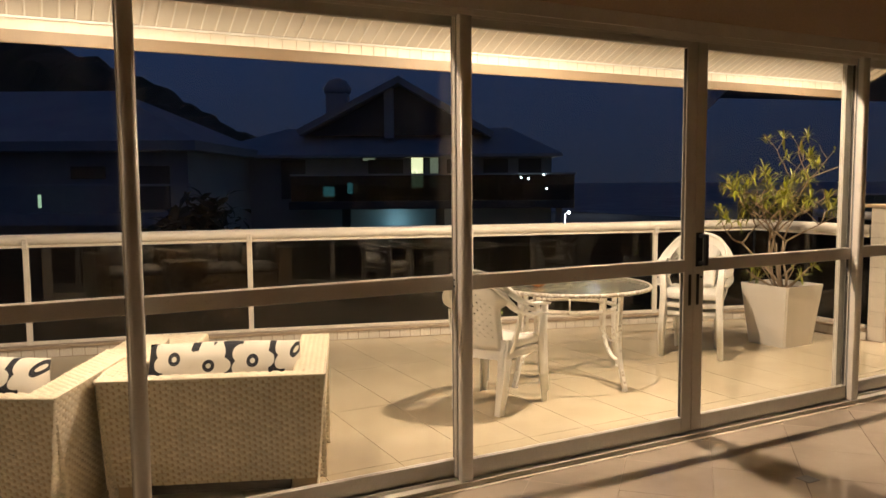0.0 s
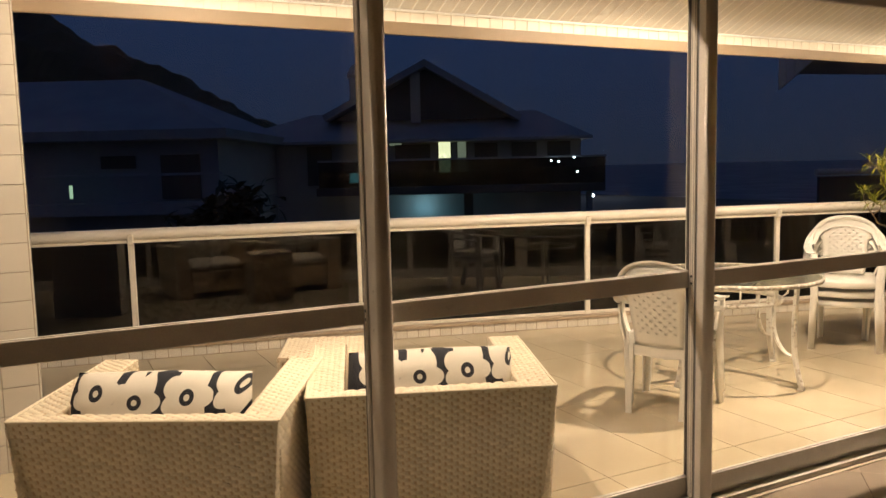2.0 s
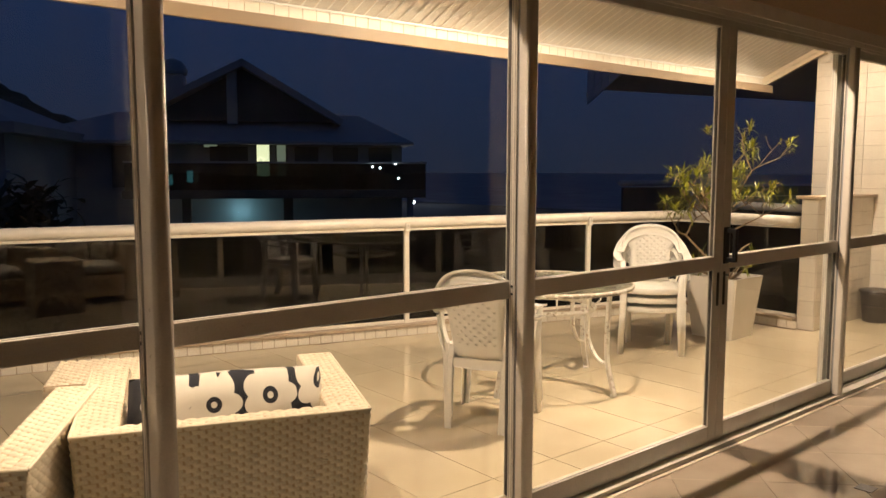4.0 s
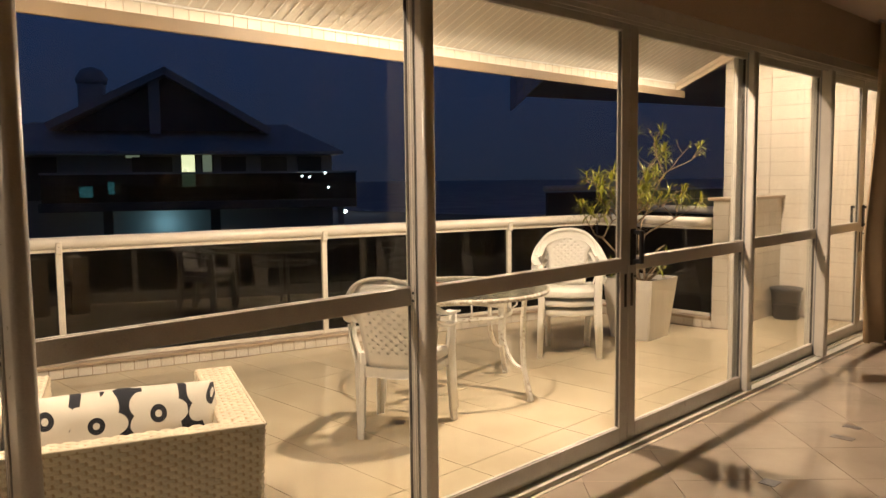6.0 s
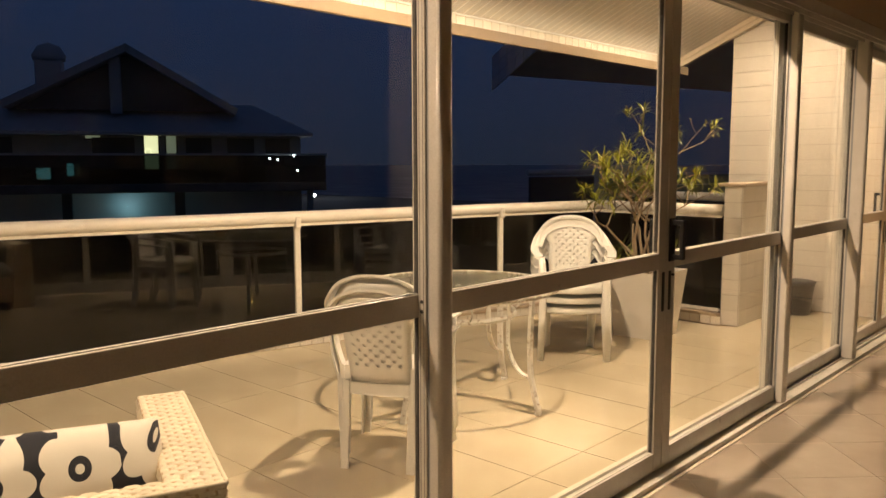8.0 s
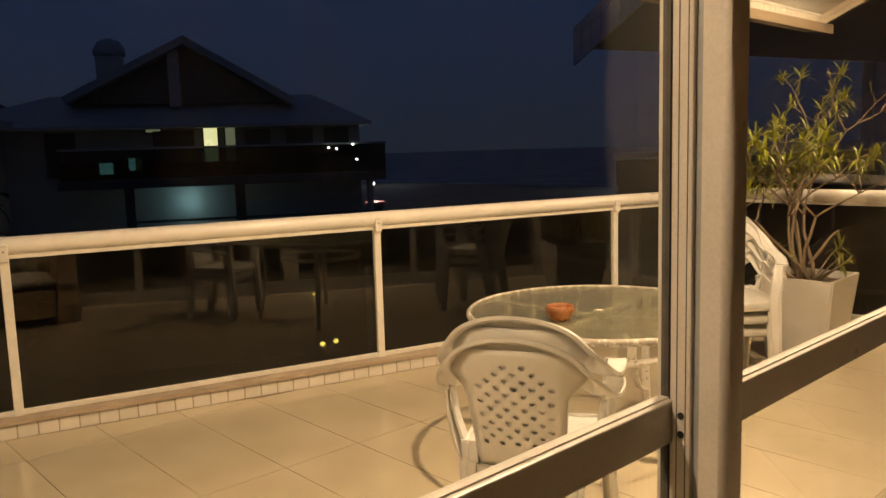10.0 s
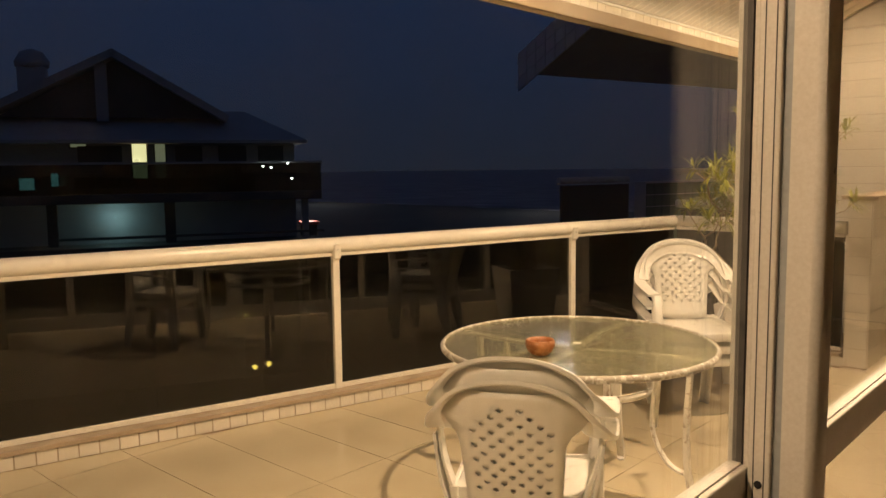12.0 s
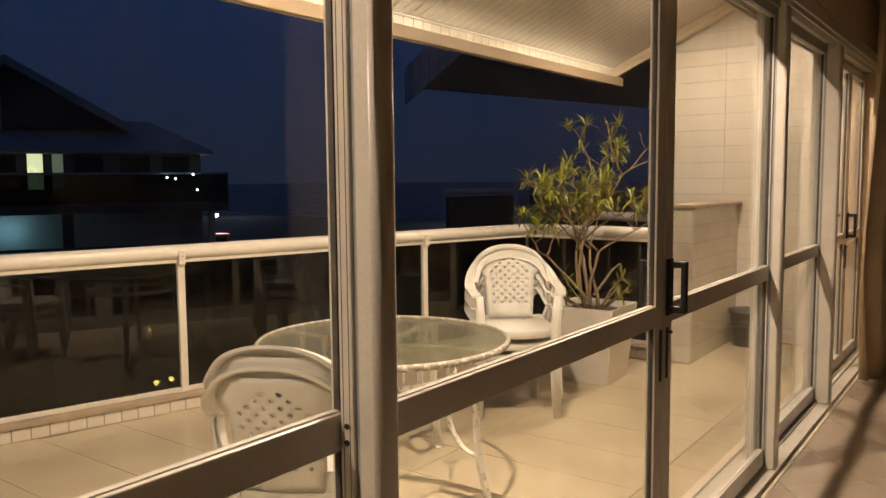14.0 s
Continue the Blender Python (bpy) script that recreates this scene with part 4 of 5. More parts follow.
# ---- planter with a shrub ----
def planter(x, y, yaw):
    p = thing("planter", "tall white tapered square planter with dark soil", "planter", pose(x, y, 0, 0, 0, yaw))
    b, t, H = 0.196, 0.258, 0.565
    bm = bmesh.new()
    rings = []
    for r, z in ((b, 0.0), (b + 0.002, 0.004), (t, H), (t - 0.022, H), (t - 0.03, H - 0.09)):
        rings.append([bm.verts.new((sx * r, sy * r, z)) for sx, sy in ((-1, -1), (1, -1), (1, 1), (-1, 1))])
    for a, c in zip(rings, rings[1:]):
        for k in range(4):
            bm.faces.new((a[k], a[(k + 1) % 4], c[(k + 1) % 4], c[k]))
    bm.faces.new(rings[0][::-1])
    es = [e for e in bm.edges if abs(e.verts[0].co.z - e.verts[1].co.z) > 0.3]
    bmesh.ops.bevel(bm, geom=es, offset=0.012, segments=3, affect="EDGES")
    part("pot", bm, M_PLANTER, p)
    bm = bmesh.new()
    bmesh.ops.create_grid(bm, x_segments=10, y_segments=10, size=t - 0.027)
    for v in bm.verts:
        v.co.z = H - 0.05 + 0.012 * noise.noise(v.co * 14)
    part("soil", bm, M_SOIL, p, "dark potting soil")
    return p


PX, PY = 6.37, 6.23
planter(PX, PY, 2)


def leaf(bm, base, way, up, length, width):
    way = way.normalized()
    side = way.cross(up)
    if side.length < 1e-3:
        side = way.orthogonal()
    side.normalize()
    nrm = side.cross(way)
    pts = []
    for t, w, sag in ((0, 0.3, 0), (0.35, 1, 0.03), (0.7, 0.75, -0.02), (1, 0.0, -0.16)):
        c = base + way * (length * t) + nrm * (length * sag)
        pts.append((c, side * (width / 2 * w)))
    prev = None
    for c, s in pts:
        row = [bm.verts.new(c - s + nrm * 0.15 * s.length), bm.verts.new(c), bm.verts.new(c + s + nrm * 0.15 * s.length)]
        if prev:
            bm.faces.new((prev[0], prev[1], row[1], row[0])).smooth = True
            bm.faces.new((prev[1], prev[2], row[2], row[1])).smooth = True
        prev = row


def shrub(x, y, z0):
    rnd = random.Random(26)
    sh = thing("shrub", "branching potted shrub with narrow yellow-green leaves", "plant", pose(x, y, z0))
    wood, tips = bmesh.new(), []

    def grow(a, d, length, r, depth):
        pts, p, n = [a], a.copy(), 4
        for i in range(n):
            d = (d + Vector((rnd.uniform(-0.25, 0.25), rnd.uniform(-0.25, 0.25), rnd.uniform(-0.08, 0.12)))).normalized()
            p = p + d * (length / n)
            pts.append(p.copy())
        bm_tube(wood, pts, [r * (1 - 0.35 * i / n) for i in range(n + 1)], 6)
        if depth == 0:
            tips.append((pts[-1], d))
            if rnd.random() < 0.5:
                tips.append((pts[-2], (d + Vector((rnd.uniform(-1, 1), rnd.uniform(-1, 1), 0.3))).normalized()))
            return
        kids = 3 if rnd.random() < 0.55 else 2
        turn = rnd.uniform(0, 6.28)
        for k in range(kids):
            a2 = turn + 6.28 * k / kids + rnd.uniform(-0.5, 0.5)
            nd = (d * 0.45 + Vector((math.cos(a2), math.sin(a2) * 0.9, rnd.uniform(0.0, 0.85)))).normalized()
            grow(pts[-1], nd, length * rnd.uniform(0.50, 0.74), r * 0.62, depth - 1)

    for bx, by, dx, dy, ln in ((0.03, 0.02, -0.20, 0.08, 0.60), (-0.04, 0.03, 0.05, -0.02, 0.84), (0.02, -0.04, 0.28, -0.14, 0.62), (-0.02, -0.03, -0.12, 0.16, 0.72), (0.05, 0.03, 0.12, 0.12, 0.66), (0.0, 0.05, -0.30, 0.05, 0.60), (0.01, 0.0, -0.05, -0.12, 0.70)):
        grow(Vector((bx, by, 0)), Vector((dx * 0.95 - 0.15, dy * 0.95 + 0.17, 1)).normalized(), ln * 0.78, 0.0140, 3)
    # a low side shoot, bare at the end, and suckers near the soil
    bm_tube(wood, [(0.02, 0.0, 0.12), (0.10, -0.05, 0.22), (0.17, -0.08, 0.30), (0.26, -0.10, 0.34)], [0.012, 0.011, 0.009, 0.006], 6)
    for k in range(9):
        a = rnd.uniform(0, 6.28)
        grow(Vector((0.05 * math.cos(a), 0.05 * math.sin(a), 0.0)), Vector((math.cos(a) * 1.3, math.sin(a) * 1.3, 0.8)).normalized(), rnd.uniform(0.2, 0.40), 0.007, 0)
    part("stems", wood, M_BARK, sh, "pale brown twisting stems")
    leaves = bmesh.new()
    for p, d in tips:
        full = rnd.random() < 0.52
        for k in range(rnd.randint(11, 18) if full else rnd.randint(0, 4)):
            a = 2.4 * k + rnd.uniform(-0.3, 0.3)
            el = rnd.uniform(-0.1, 1.0)
            o = d.orthogonal().normalized()
            q = d.cross(o)
            way = (o * math.cos(a) + q * math.sin(a)) * math.cos(el) + d * math.sin(el)
            leaf(leaves, p - d * rnd.uniform(0, 0.06), way, Vector((0, 0, 1)), rnd.uniform(0.09, 0.15) * (1.0 if full else 0.55), rnd.uniform(0.012, 0.018))
    ob = part("leaves", leaves, M_LEAF, sh, "narrow yellow-green leaves in tufts")
    ob["kind"] = "stuff"
    return sh


shrub(PX, PY, 0.51)


# ---- waste bin ----
def waste_bin(x, y):
    b = thing("waste_bin", "dark grey plastic waste bin with a flat lid", "bin", pose(x, y, 0))
    part("bucket", lathe_bm([(0.118, 0.0), (0.122, 0.006), (0.15, 0.285), (0.156, 0.288), (0.156, 0.305), (0.145, 0.31)], 40), M_BIN, b)
    part("lid", lathe_bm([(0.162, 0.306), (0.166, 0.312), (0.164, 0.324), (0.12, 0.334), (0.02, 0.336)], 40), M_BIN, b)
    part("handle", box_bm(0.14, -0.03, 0.305, 0.185, 0.03, 0.322, 0.004), M_BIN, b)


waste_bin(8.20, 5.585)


# ---- curtain ----
def curtain():
    bm = bmesh.new()
    rows = []
    nx, nz = 90, 24
    for j in range(nz + 1):
        z = 0.03 + (2.79 - 0.03) * j / nz
        k = j / nz
        left = 7.27 - 0.10 * math.exp(-((z - 0.85) / 0.5) ** 2)
        right = 8.75
        row = []
        for i in range(nx + 1):
            s = i / nx
            x = left + (right - left) * s
            fold = 0.052 * math.sin(s * 2 * math.pi * 8.5 + 0.6 * math.sin(z * 1.7)) + 0.015 * math.sin(s * 47 + z)
            row.append(bm.verts.new((x, 4.485 + fold * (0.75 + 0.35 * (1 - k)), z)))
        rows.append(row)
    for a, b in zip(rows, rows[1:]):
        for i in range(nx):
            bm.faces.new((a[i], a[i + 1], b[i + 1], b[i])).smooth = True
    c = thing("curtain", "floor-length beige curtain gathered in soft folds", "curtain")
    ob = part("cloth", bm, M_CURTAIN, c)
    s = ob.modifiers.new("thickness", "SOLIDIFY")
    s.thickness = 0.003
    part("rod", tube_bm([(7.2, 4.485, 2.785), (8.9, 4.485, 2.785)], 0.012, 10), M_ALU, c)


curtain()


# ---- balcony downlights ----
for place, power in LAMPS:
    x, y, z = place
    fit = thing("ceiling_lamp", "small round downlight set in the plank ceiling", "ceiling lamp", pose(x, y, z + 0.004), "balcony downlights")
    part("ring", lathe_bm([(0.045, 0.0), (0.062, 0.0), (0.066, 0.006), (0.066, 0.05), (0.045, 0.05)], 28), M_ALU, fit)
    part("lens", lathe_bm([(0.002, 0.012), (0.044, 0.014), (0.044, 0.018), (0.002, 0.02)], 24), M_LAMPG, fit, "warm glowing lens")


# ---- the night outside ----
M_GROUND = grained("dark_land", (0.05, 0.055, 0.045), (0.09, 0.085, 0.07), 0.95, 0.05, 3)
M_SEA = grained("night_sea", (0.01, 0.014, 0.02), (0.014, 0.018, 0.026), 0.35, 0.03, 0.4, bump=0.0)
M_FOAM = grained("sea_foam", (0.7, 0.7, 0.72), (0.3, 0.3, 0.34), 0.9, 0.12, 1.0, bump=0)
M_HOUSE = grained("far_house_wall", (0.30, 0.30, 0.31), (0.36, 0.36, 0.37), 0.85, 0.4, 6)
M_HPALE = grained("pale_house_wall", (0.74, 0.74, 0.74), (0.80, 0.80, 0.80), 0.85, 0.4, 6)
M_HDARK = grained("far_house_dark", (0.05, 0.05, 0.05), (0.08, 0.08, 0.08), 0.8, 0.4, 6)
M_HROOF = grained("far_roof_tile", (0.34, 0.33, 0.33), (0.42, 0.41, 0.40), 0.7, 0.5, 8, bump=0.5, dist=0.02)
M_HTILE = grained("pale_roof_edge_tile", (0.66, 0.66, 0.68), (0.74, 0.74, 0.75), 0.4, 2, 20, island=0.15)
M_HGREEN = grained("green_wall_tile", (0.10, 0.17, 0.12), (0.15, 0.22, 0.16), 0.35, 2, 20, island=0.25)
M_HGLASS = pane_material("far_rail_glass", (0.14, 0.17, 0.17), 0.8, 0.03)
M_WINWARM = glow("window_warm", (0.93, 0.95, 0.55), 0.85)
M_WINDIM = glow("window_dim", (0.75, 0.9, 0.6), 0.12)
M_WINCYAN = glow("window_cyan", (0.28, 0.72, 0.80), 2.2)
M_BULB = glow("white_bulb", (0.75, 0.92, 1.0), 9.0)
M_BULBY = glow("yellow_bulb", (1.0, 0.8, 0.25), 18.0)
M_TREE = grained("dark_foliage", (0.02, 0.03, 0.015), (0.04, 0.05, 0.025), 0.9, 0.8, 5, island=0.4)

bm = bmesh.new()
bmesh.ops.create_grid(bm, x_segments=8, y_segments=8, size=2500)
solid("ground", bm, M_GROUND, "dark land below the building at night", "ground", kind="structure", at=pose(0, 0, -9.5))
bm = bmesh.new()
q = [bm.verts.new(v) for v in ((165, -2400, -9.42), (2450, -2400, -9.42), (2450, 2450, -9.42), (175, 2450, -9.42))]
bm.faces.new(q)
solid("water", bm, M_SEA, "dark night sea beyond the beach", "sea", kind="structure")
rnd = random.Random(3)
foam = bmesh.new()
for k in range(26):
    y, x = rnd.uniform(60, 330), 166 + rnd.choice((0, 7, 15)) + rnd.uniform(-2, 2)
    ln = rnd.uniform(10, 45)
    prev = None
    for i in range(9):
        t = i / 8
        w = 0.9 * math.sin(math.pi * t) * rnd.uniform(0.6, 1.2)
        px, py = x + 2 * noise.noise(Vector((k, t * 2, 0))), y + ln * t
        row = [bm2 for bm2 in (foam.verts.new((px - w, py, -9.36)), foam.verts.new((px + w, py, -9.36)))]
        if prev:
            foam.faces.new((prev[0], prev[1], row[1], row[0]))
        prev = row
solid("surf", foam, M_FOAM, "pale broken surf lines along the beach", "surf", kind="stuff")
# Unseen fill lights added to brighten the surf.
for fy in (110, 200):
    lamp("beach_lamp_light", (158, fy, 5), 2600, (0.75, 0.8, 1.0), 0.5)


def gable_house(at):
    """The house across: local x to the right, y away, z up."""
    h = thing("far_house", "large gabled house with a glazed balcony at night", "house", at)
    part("wall", box_bm(-12.4, 2.0, -9.5, 6.9, 12, 3.2), M_HOUSE, h)
    bm = bmesh.new()
    # hipped skirt roof
    lo = [(-13.6, 0.4), (7.3, 0.4), (7.6, 13), (-13.6, 13)]
    hi = [(-8.6, 4.0), (4.6, 4.0), (4.6, 10), (-8.6, 10)]
    taper_shell(bm, lo, hi, 3.05, 4.7)
    bm_box(bm, -13.6, 0.4, 2.9, 7.3, 13, 3.045)
    part("roof", bm, M_HROOF, h, "grey tiled hipped roof")
    bm = bmesh.new()
    for x0, z0, x1, z1 in ((-1.8, 7.46, 3.6, 4.3), (-1.8, 7.46, -7.6, 4.5)):
        d = Vector((x1 - x0, 0, z1 - z0)).normalized()
        n = Vector((-d.z, 0, d.x)) if d.x > 0 else Vector((d.z, 0, -d.x))
        vs = [bm.verts.new(Vector((xx, yy, zz)) - n * tt) for tt in (0, 0.35) for yy in (1.4, 11) for xx, zz in ((x0, z0), (x1, z1))]
        for q in ((0, 1, 3, 2), (4, 6, 7, 5), (0, 4, 5, 1), (2, 3, 7, 6), (1, 5, 7, 3), (0, 2, 6, 4)):
            bm.faces.new([vs[i] for i in q])
    bmesh.ops.recalc_face_normals(bm, faces=bm.faces)
    part("gable_roof", bm, M_HROOF, h)
    bm = bmesh.new()
    a = [bm.verts.new((x, y, z)) for y in (2.2, 2.6) for x, z in ((-7.0, 4.2), (3.2, 4.2), (-1.8, 7.0))]
    for q in ((0, 1, 2), (5, 4, 3), (0, 3, 4, 1), (1, 4, 5, 2), (2, 5, 3, 0)):
        bm.faces.new([a[i] for i in q])
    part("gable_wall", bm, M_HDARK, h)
    part("chimney", box_bm(-2.65, 1.8, 4.0, -2.1, 2.19, 6.85, 0.03), M_HOUSE, h)
    bm = box_bm(-6.9, 8, 4.5, -5.5, 9.4, 7.3, 0.1)
    part("water_tower", bm_lathe(bm, [(0.85, 7.3), (0.9, 7.6), (0.6, 8.1), (0.1, 8.3)], 16, (-6.2, 8.7)), M_HROOF, h)
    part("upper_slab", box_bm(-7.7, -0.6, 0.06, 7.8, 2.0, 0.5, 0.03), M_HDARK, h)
    rail = part("glass_rail", box_bm(-7.55, -0.55, 0.5, 7.8, -0.52, 1.88), M_HGLASS, h, "dark glass balcony front")
    rail.visible_shadow = False
    part("rail", box_bm(-7.6, -0.6, 1.88, 7.85, -0.5, 1.98, 0.01), M_HOUSE, h)
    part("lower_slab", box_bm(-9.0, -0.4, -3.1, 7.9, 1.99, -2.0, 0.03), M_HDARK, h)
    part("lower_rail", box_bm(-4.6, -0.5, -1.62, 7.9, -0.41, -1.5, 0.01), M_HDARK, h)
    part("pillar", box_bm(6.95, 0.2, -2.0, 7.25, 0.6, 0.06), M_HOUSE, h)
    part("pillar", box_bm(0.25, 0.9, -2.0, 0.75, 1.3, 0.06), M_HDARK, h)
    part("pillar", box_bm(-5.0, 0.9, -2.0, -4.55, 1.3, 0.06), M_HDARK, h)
    for x0, x1, z0, z1, mat, nm in ((-1.13, -0.46, 1.2, 3.0, M_WINWARM, "window"), (-0.06, 0.42, 1.2, 3.0, M_WINDIM, "window"), (-6.2, -5.55, 0.72, 1.28, M_WINCYAN, "window"), (-4.82, -4.5, 0.87, 1.5, M_WINCYAN, "window"), (-4.44, -4.2, 0.87, 1.5, M_WINDIM, "window"), (-3.9, -3.2, 2.75, 2.9, M_WINDIM, "window")):
        w = part(nm, box_bm(x0, 1.93, z0, x1, 1.985, z1), mat, h)
        bm = bmesh.new()
        for q in ((x0 - 0.06, z0 - 0.06, x0, z1 + 0.06), (x1, z0 - 0.06, x1 + 0.06, z1 + 0.06), (x0, z1, x1, z1 + 0.06), (x0, z0 - 0.06, x1, z0)):
            bm_box(bm, q[0], 1.88, q[1], q[2], 1.99, q[3])
        part("window_frame", bm, M_HDARK, w)
    for x0, x1 in ((-8.6, -7.2), (-3.6, -1.6), (0.9, 2.2), (3.0, 4.4), (5.0, 6.3)):
        part("dark_window", box_bm(x0, 1.9, 0.6, x1, 1.985, 2.8), M_HDARK, h)
    part("table_lamp_shade", lathe_bm_at([(0.10, 2.2), (0.17, 1.95), (0.17, 1.93), (0.1, 1.925)], (-0.93, 1.86)), M_WINWARM, h)
    for x, z in ((6.12, 1.86), (6.29, 1.11), (4.9, 1.72), (5.3, 1.66)):
        part("bulb", lathe_bm_at([(0.01, z - 0.05), (0.05, z), (0.05, z + 0.02), (0.01, z + 0.05)], (x, -0.72), 12), M_BULB, h, "small white outdoor light")
    return h


def lathe_bm_at(prof, centre, sides=20):
    return bm_lathe(bmesh.new(), prof, sides, centre)


def facing(dist, u=0.0):
    d, r = Vector((0.47, 0.883, 0)), Vector((0.883, -0.47, 0))
    o = Vector((0.86, 4.36, 0)) + d * dist + r * u
    return Matrix(((r.x, d.x, 0, o.x), (r.y, d.y, 0, o.y), (0, 0, 1, 0), (0, 0, 0, 1)))


FAR = facing(40.0)
gable_house(FAR)
lamp("terrace_lamp_light", FAR @ Vector((-2.0, 1.1, -0.75)), 26, (0.42, 0.85, 1.0), 0.15)


def left_house(at):
    h = thing("far_house", "pale house with a broad hipped roof at night", "house", at)
    part("wall", box_bm(-24, 1.2, -9.5, -10.4, 12, 3.0), M_HOUSE, h)
    bm = bmesh.new()
    taper_shell(bm, [(-25, 0), (-9.7, 0), (-9.7, 13), (-25, 13)], [(-22, 6), (-15.5, 6), (-15.5, 7), (-22, 7)], 3.35, 6.1)
    part("roof", bm, M_HROOF, h, "grey tiled hipped roof")
    part("eaves", box_bm(-25, -0.05, 2.92, -9.65, 13, 3.345, 0.02), M_HOUSE, h)
    part("balcony_slab", box_bm(-24, -0.3, -0.2, -9.9, 1.2, 0.3), M_HOUSE, h)
    part("rail", box_bm(-24, -0.3, 1.42, -9.8, -0.2, 1.52, 0.01), M_HOUSE, h)
    w = part("window", box_bm(-15.5, 1.1, 1.75, -14.0, 1.19, 2.3), M_HDARK, h)
    part("window", box_bm(-12.9, 1.1, 0.4, -11.2, 1.19, 2.3), M_HDARK, h)
    part("garden_light", box_bm(-16.2, -0.4, 0.55, -16.08, -0.35, 1.1), glow("green_light", (0.6, 0.9, 0.55), 0.5), h)
    return h


left_house(facing(30.0))


def tree(at, height, spread, seed, name="tree", count=900, low=0.35):
    rnd = random.Random(seed)
    t = thing(name, "dark leafy tree standing in the night", "tree", at)
    wood = bmesh.new()
    bm_tube(wood, [(0, 0, 0), (0.1, 0.05, height * 0.4), (0, 0, height * 0.85)], [0.3, 0.22, 0.06], 8)
    hubs = []
    for k in range(12):
        a, z = rnd.uniform(0, 6.28), height * rnd.uniform(low, 0.95)
        r = spread * rnd.uniform(0.3, 0.9) * (1.1 - 0.6 * max(0, z / height - 0.5))
        e = Vector((r * math.cos(a), r * math.sin(a), z))
        bm_tube(wood, [(0, 0, z * 0.75), e * 0.55 + Vector((0, 0, z * 0.4)), e], [0.12, 0.08, 0.03], 6)
        hubs.append((e, spread * rnd.uniform(0.28, 0.5)))
    part("trunk", wood, M_BARK, t)
    cr = bmesh.new()
    for k in range(count):
        c, r = rnd.choice(hubs)
        p = c + Vector((rnd.gauss(0, 1), rnd.gauss(0, 1), rnd.gauss(0, 0.8))) * r * 0.5
        w = Vector((rnd.uniform(-1, 1), rnd.uniform(-1, 1), rnd.uniform(-0.6, 0.6)))
        leaf(cr, p, w, Vector((0, 0, 1)), rnd.uniform(0.5, 0.9), rnd.uniform(0.2, 0.4))
    part("crown", cr, M_TREE, t)["kind"] = "stuff"
    return t


TREE_AT = facing(30.0)
tree(TREE_AT @ pose(-9.4, -4.0, -9.5), 11.1, 2.7, 4, count=3500)


def hillside(at):
    """A wooded slope behind the houses: a lumpy ridge that falls to the right."""
    bm = bmesh.new()
    nu, nv = 120, 14
    rows = []
    for j in range(nv + 1):
        row = []
        for i in range(nu + 1):
            u, v = -75 + 70 * i / nu, 30 * j / nv
            fall = min(1.0, max(0.0, (u + 41) / 34))
            top = 17.0 - 17.5 * fall ** 1.15 + 1.1 * noise.noise(Vector((u * 0.16, v * 0.2, 3))) + 0.7 * noise.noise(Vector((u * 0.7, v * 0.7, 1)))
            row.append(bm.verts.new((u, v, -9.5 + (top + 9.5) * math.sin(math.pi * (0.02 + 0.96 * j / nv)) ** 0.6)))
        rows.append(row)
    for a, b in zip(rows, rows[1:]):
        for i in range(nu):
            bm.faces.new((a[i], a[i + 1], b[i + 1], b[i]))
    solid("hillside", bm, M_TREE, "dark wooded hillside behind the houses at night", "hill", kind="structure", at=at)


hillside(facing(58.0))


def right_house():
    h = thing("far_house", "dark neighbouring house with a deep roof overhang", "house", pose(13.0, 10.6, 0, 0, 0, -14))
    part("wall", box_bm(0, 0, -9.5, 4.5, 0.25, 1.26), M_HPALE, h)
    part("wall", box_bm(4.5, 0, -9.5, 9, 0.25, 2.9), M_HPALE, h)
    bm = bmesh.new()
    vs = [bm.verts.new((x, y, z + dz)) for dz in (0, 0.22) for x, y, z in ((-1.9, 1.0, 3.05), (9, 1.0, 3.05), (9, -2.6, 4.7), (-1.9, -2.6, 4.7))]
    for q in ((0, 3, 2, 1), (4, 5, 6, 7), (0, 1, 5, 4), (1, 2, 6, 5), (2, 3, 7, 6), (3, 0, 4, 7)):
        bm.faces.new([vs[i] for i in q])
    part("roof", bm, M_HOUSE, h, "pale painted roof slab seen from below")
    bm = bmesh.new()
    ln = math.hypot(3.6, 1.65)
    for i in range(16):
        for j in range(3):
            a, k = i / 16, 3.6 / 16
            yy, zz = 1.0 - 3.6 * a, 3.05 + 1.65 * a - 0.28 + j * 0.2
            vs = [bm.verts.new((-1.93 - d, y2, z2)) for d in (0, 0.03) for y2, z2 in ((yy - 0.01, zz), (yy - k + 0.01, zz + 1.65 / 16 - 0.01), (yy - k + 0.01, zz + 1.65 / 16 + 0.18), (yy - 0.01, zz + 0.19))]
            for q in ((4, 5, 6, 7), (0, 4, 7, 3), (1, 2, 6, 5), (3, 7, 6, 2), (0, 1, 5, 4)):
                bm.faces.new([vs[n] for n in q])
    part("roof_edge", bm, M_HTILE, h, "pale tiled edge of the roof")["kind"] = "stuff"
    bm = bmesh.new()
    for i in range(24):
        for j in range(9):
            bm_box(bm, i * 0.2 + 0.006, -0.012, 1.24 - (j + 1) * 0.2, i * 0.2 + 0.194, -0.001, 1.24 - j * 0.2 - 0.012)
    part("wall_tiles", bm, M_HGREEN, h, "dark green wall tiles")["kind"] = "stuff"
    part("rail", tube_bm([(-1.6, 0.4, 1.3), (-0.01, 0.4, 1.3)], 0.055, 10), M_RAIL, h)
    part("parapet", box_bm(-1.55, 0.37, -0.5, -0.01, 0.43, 1.22), M_HDARK, h)


right_house()


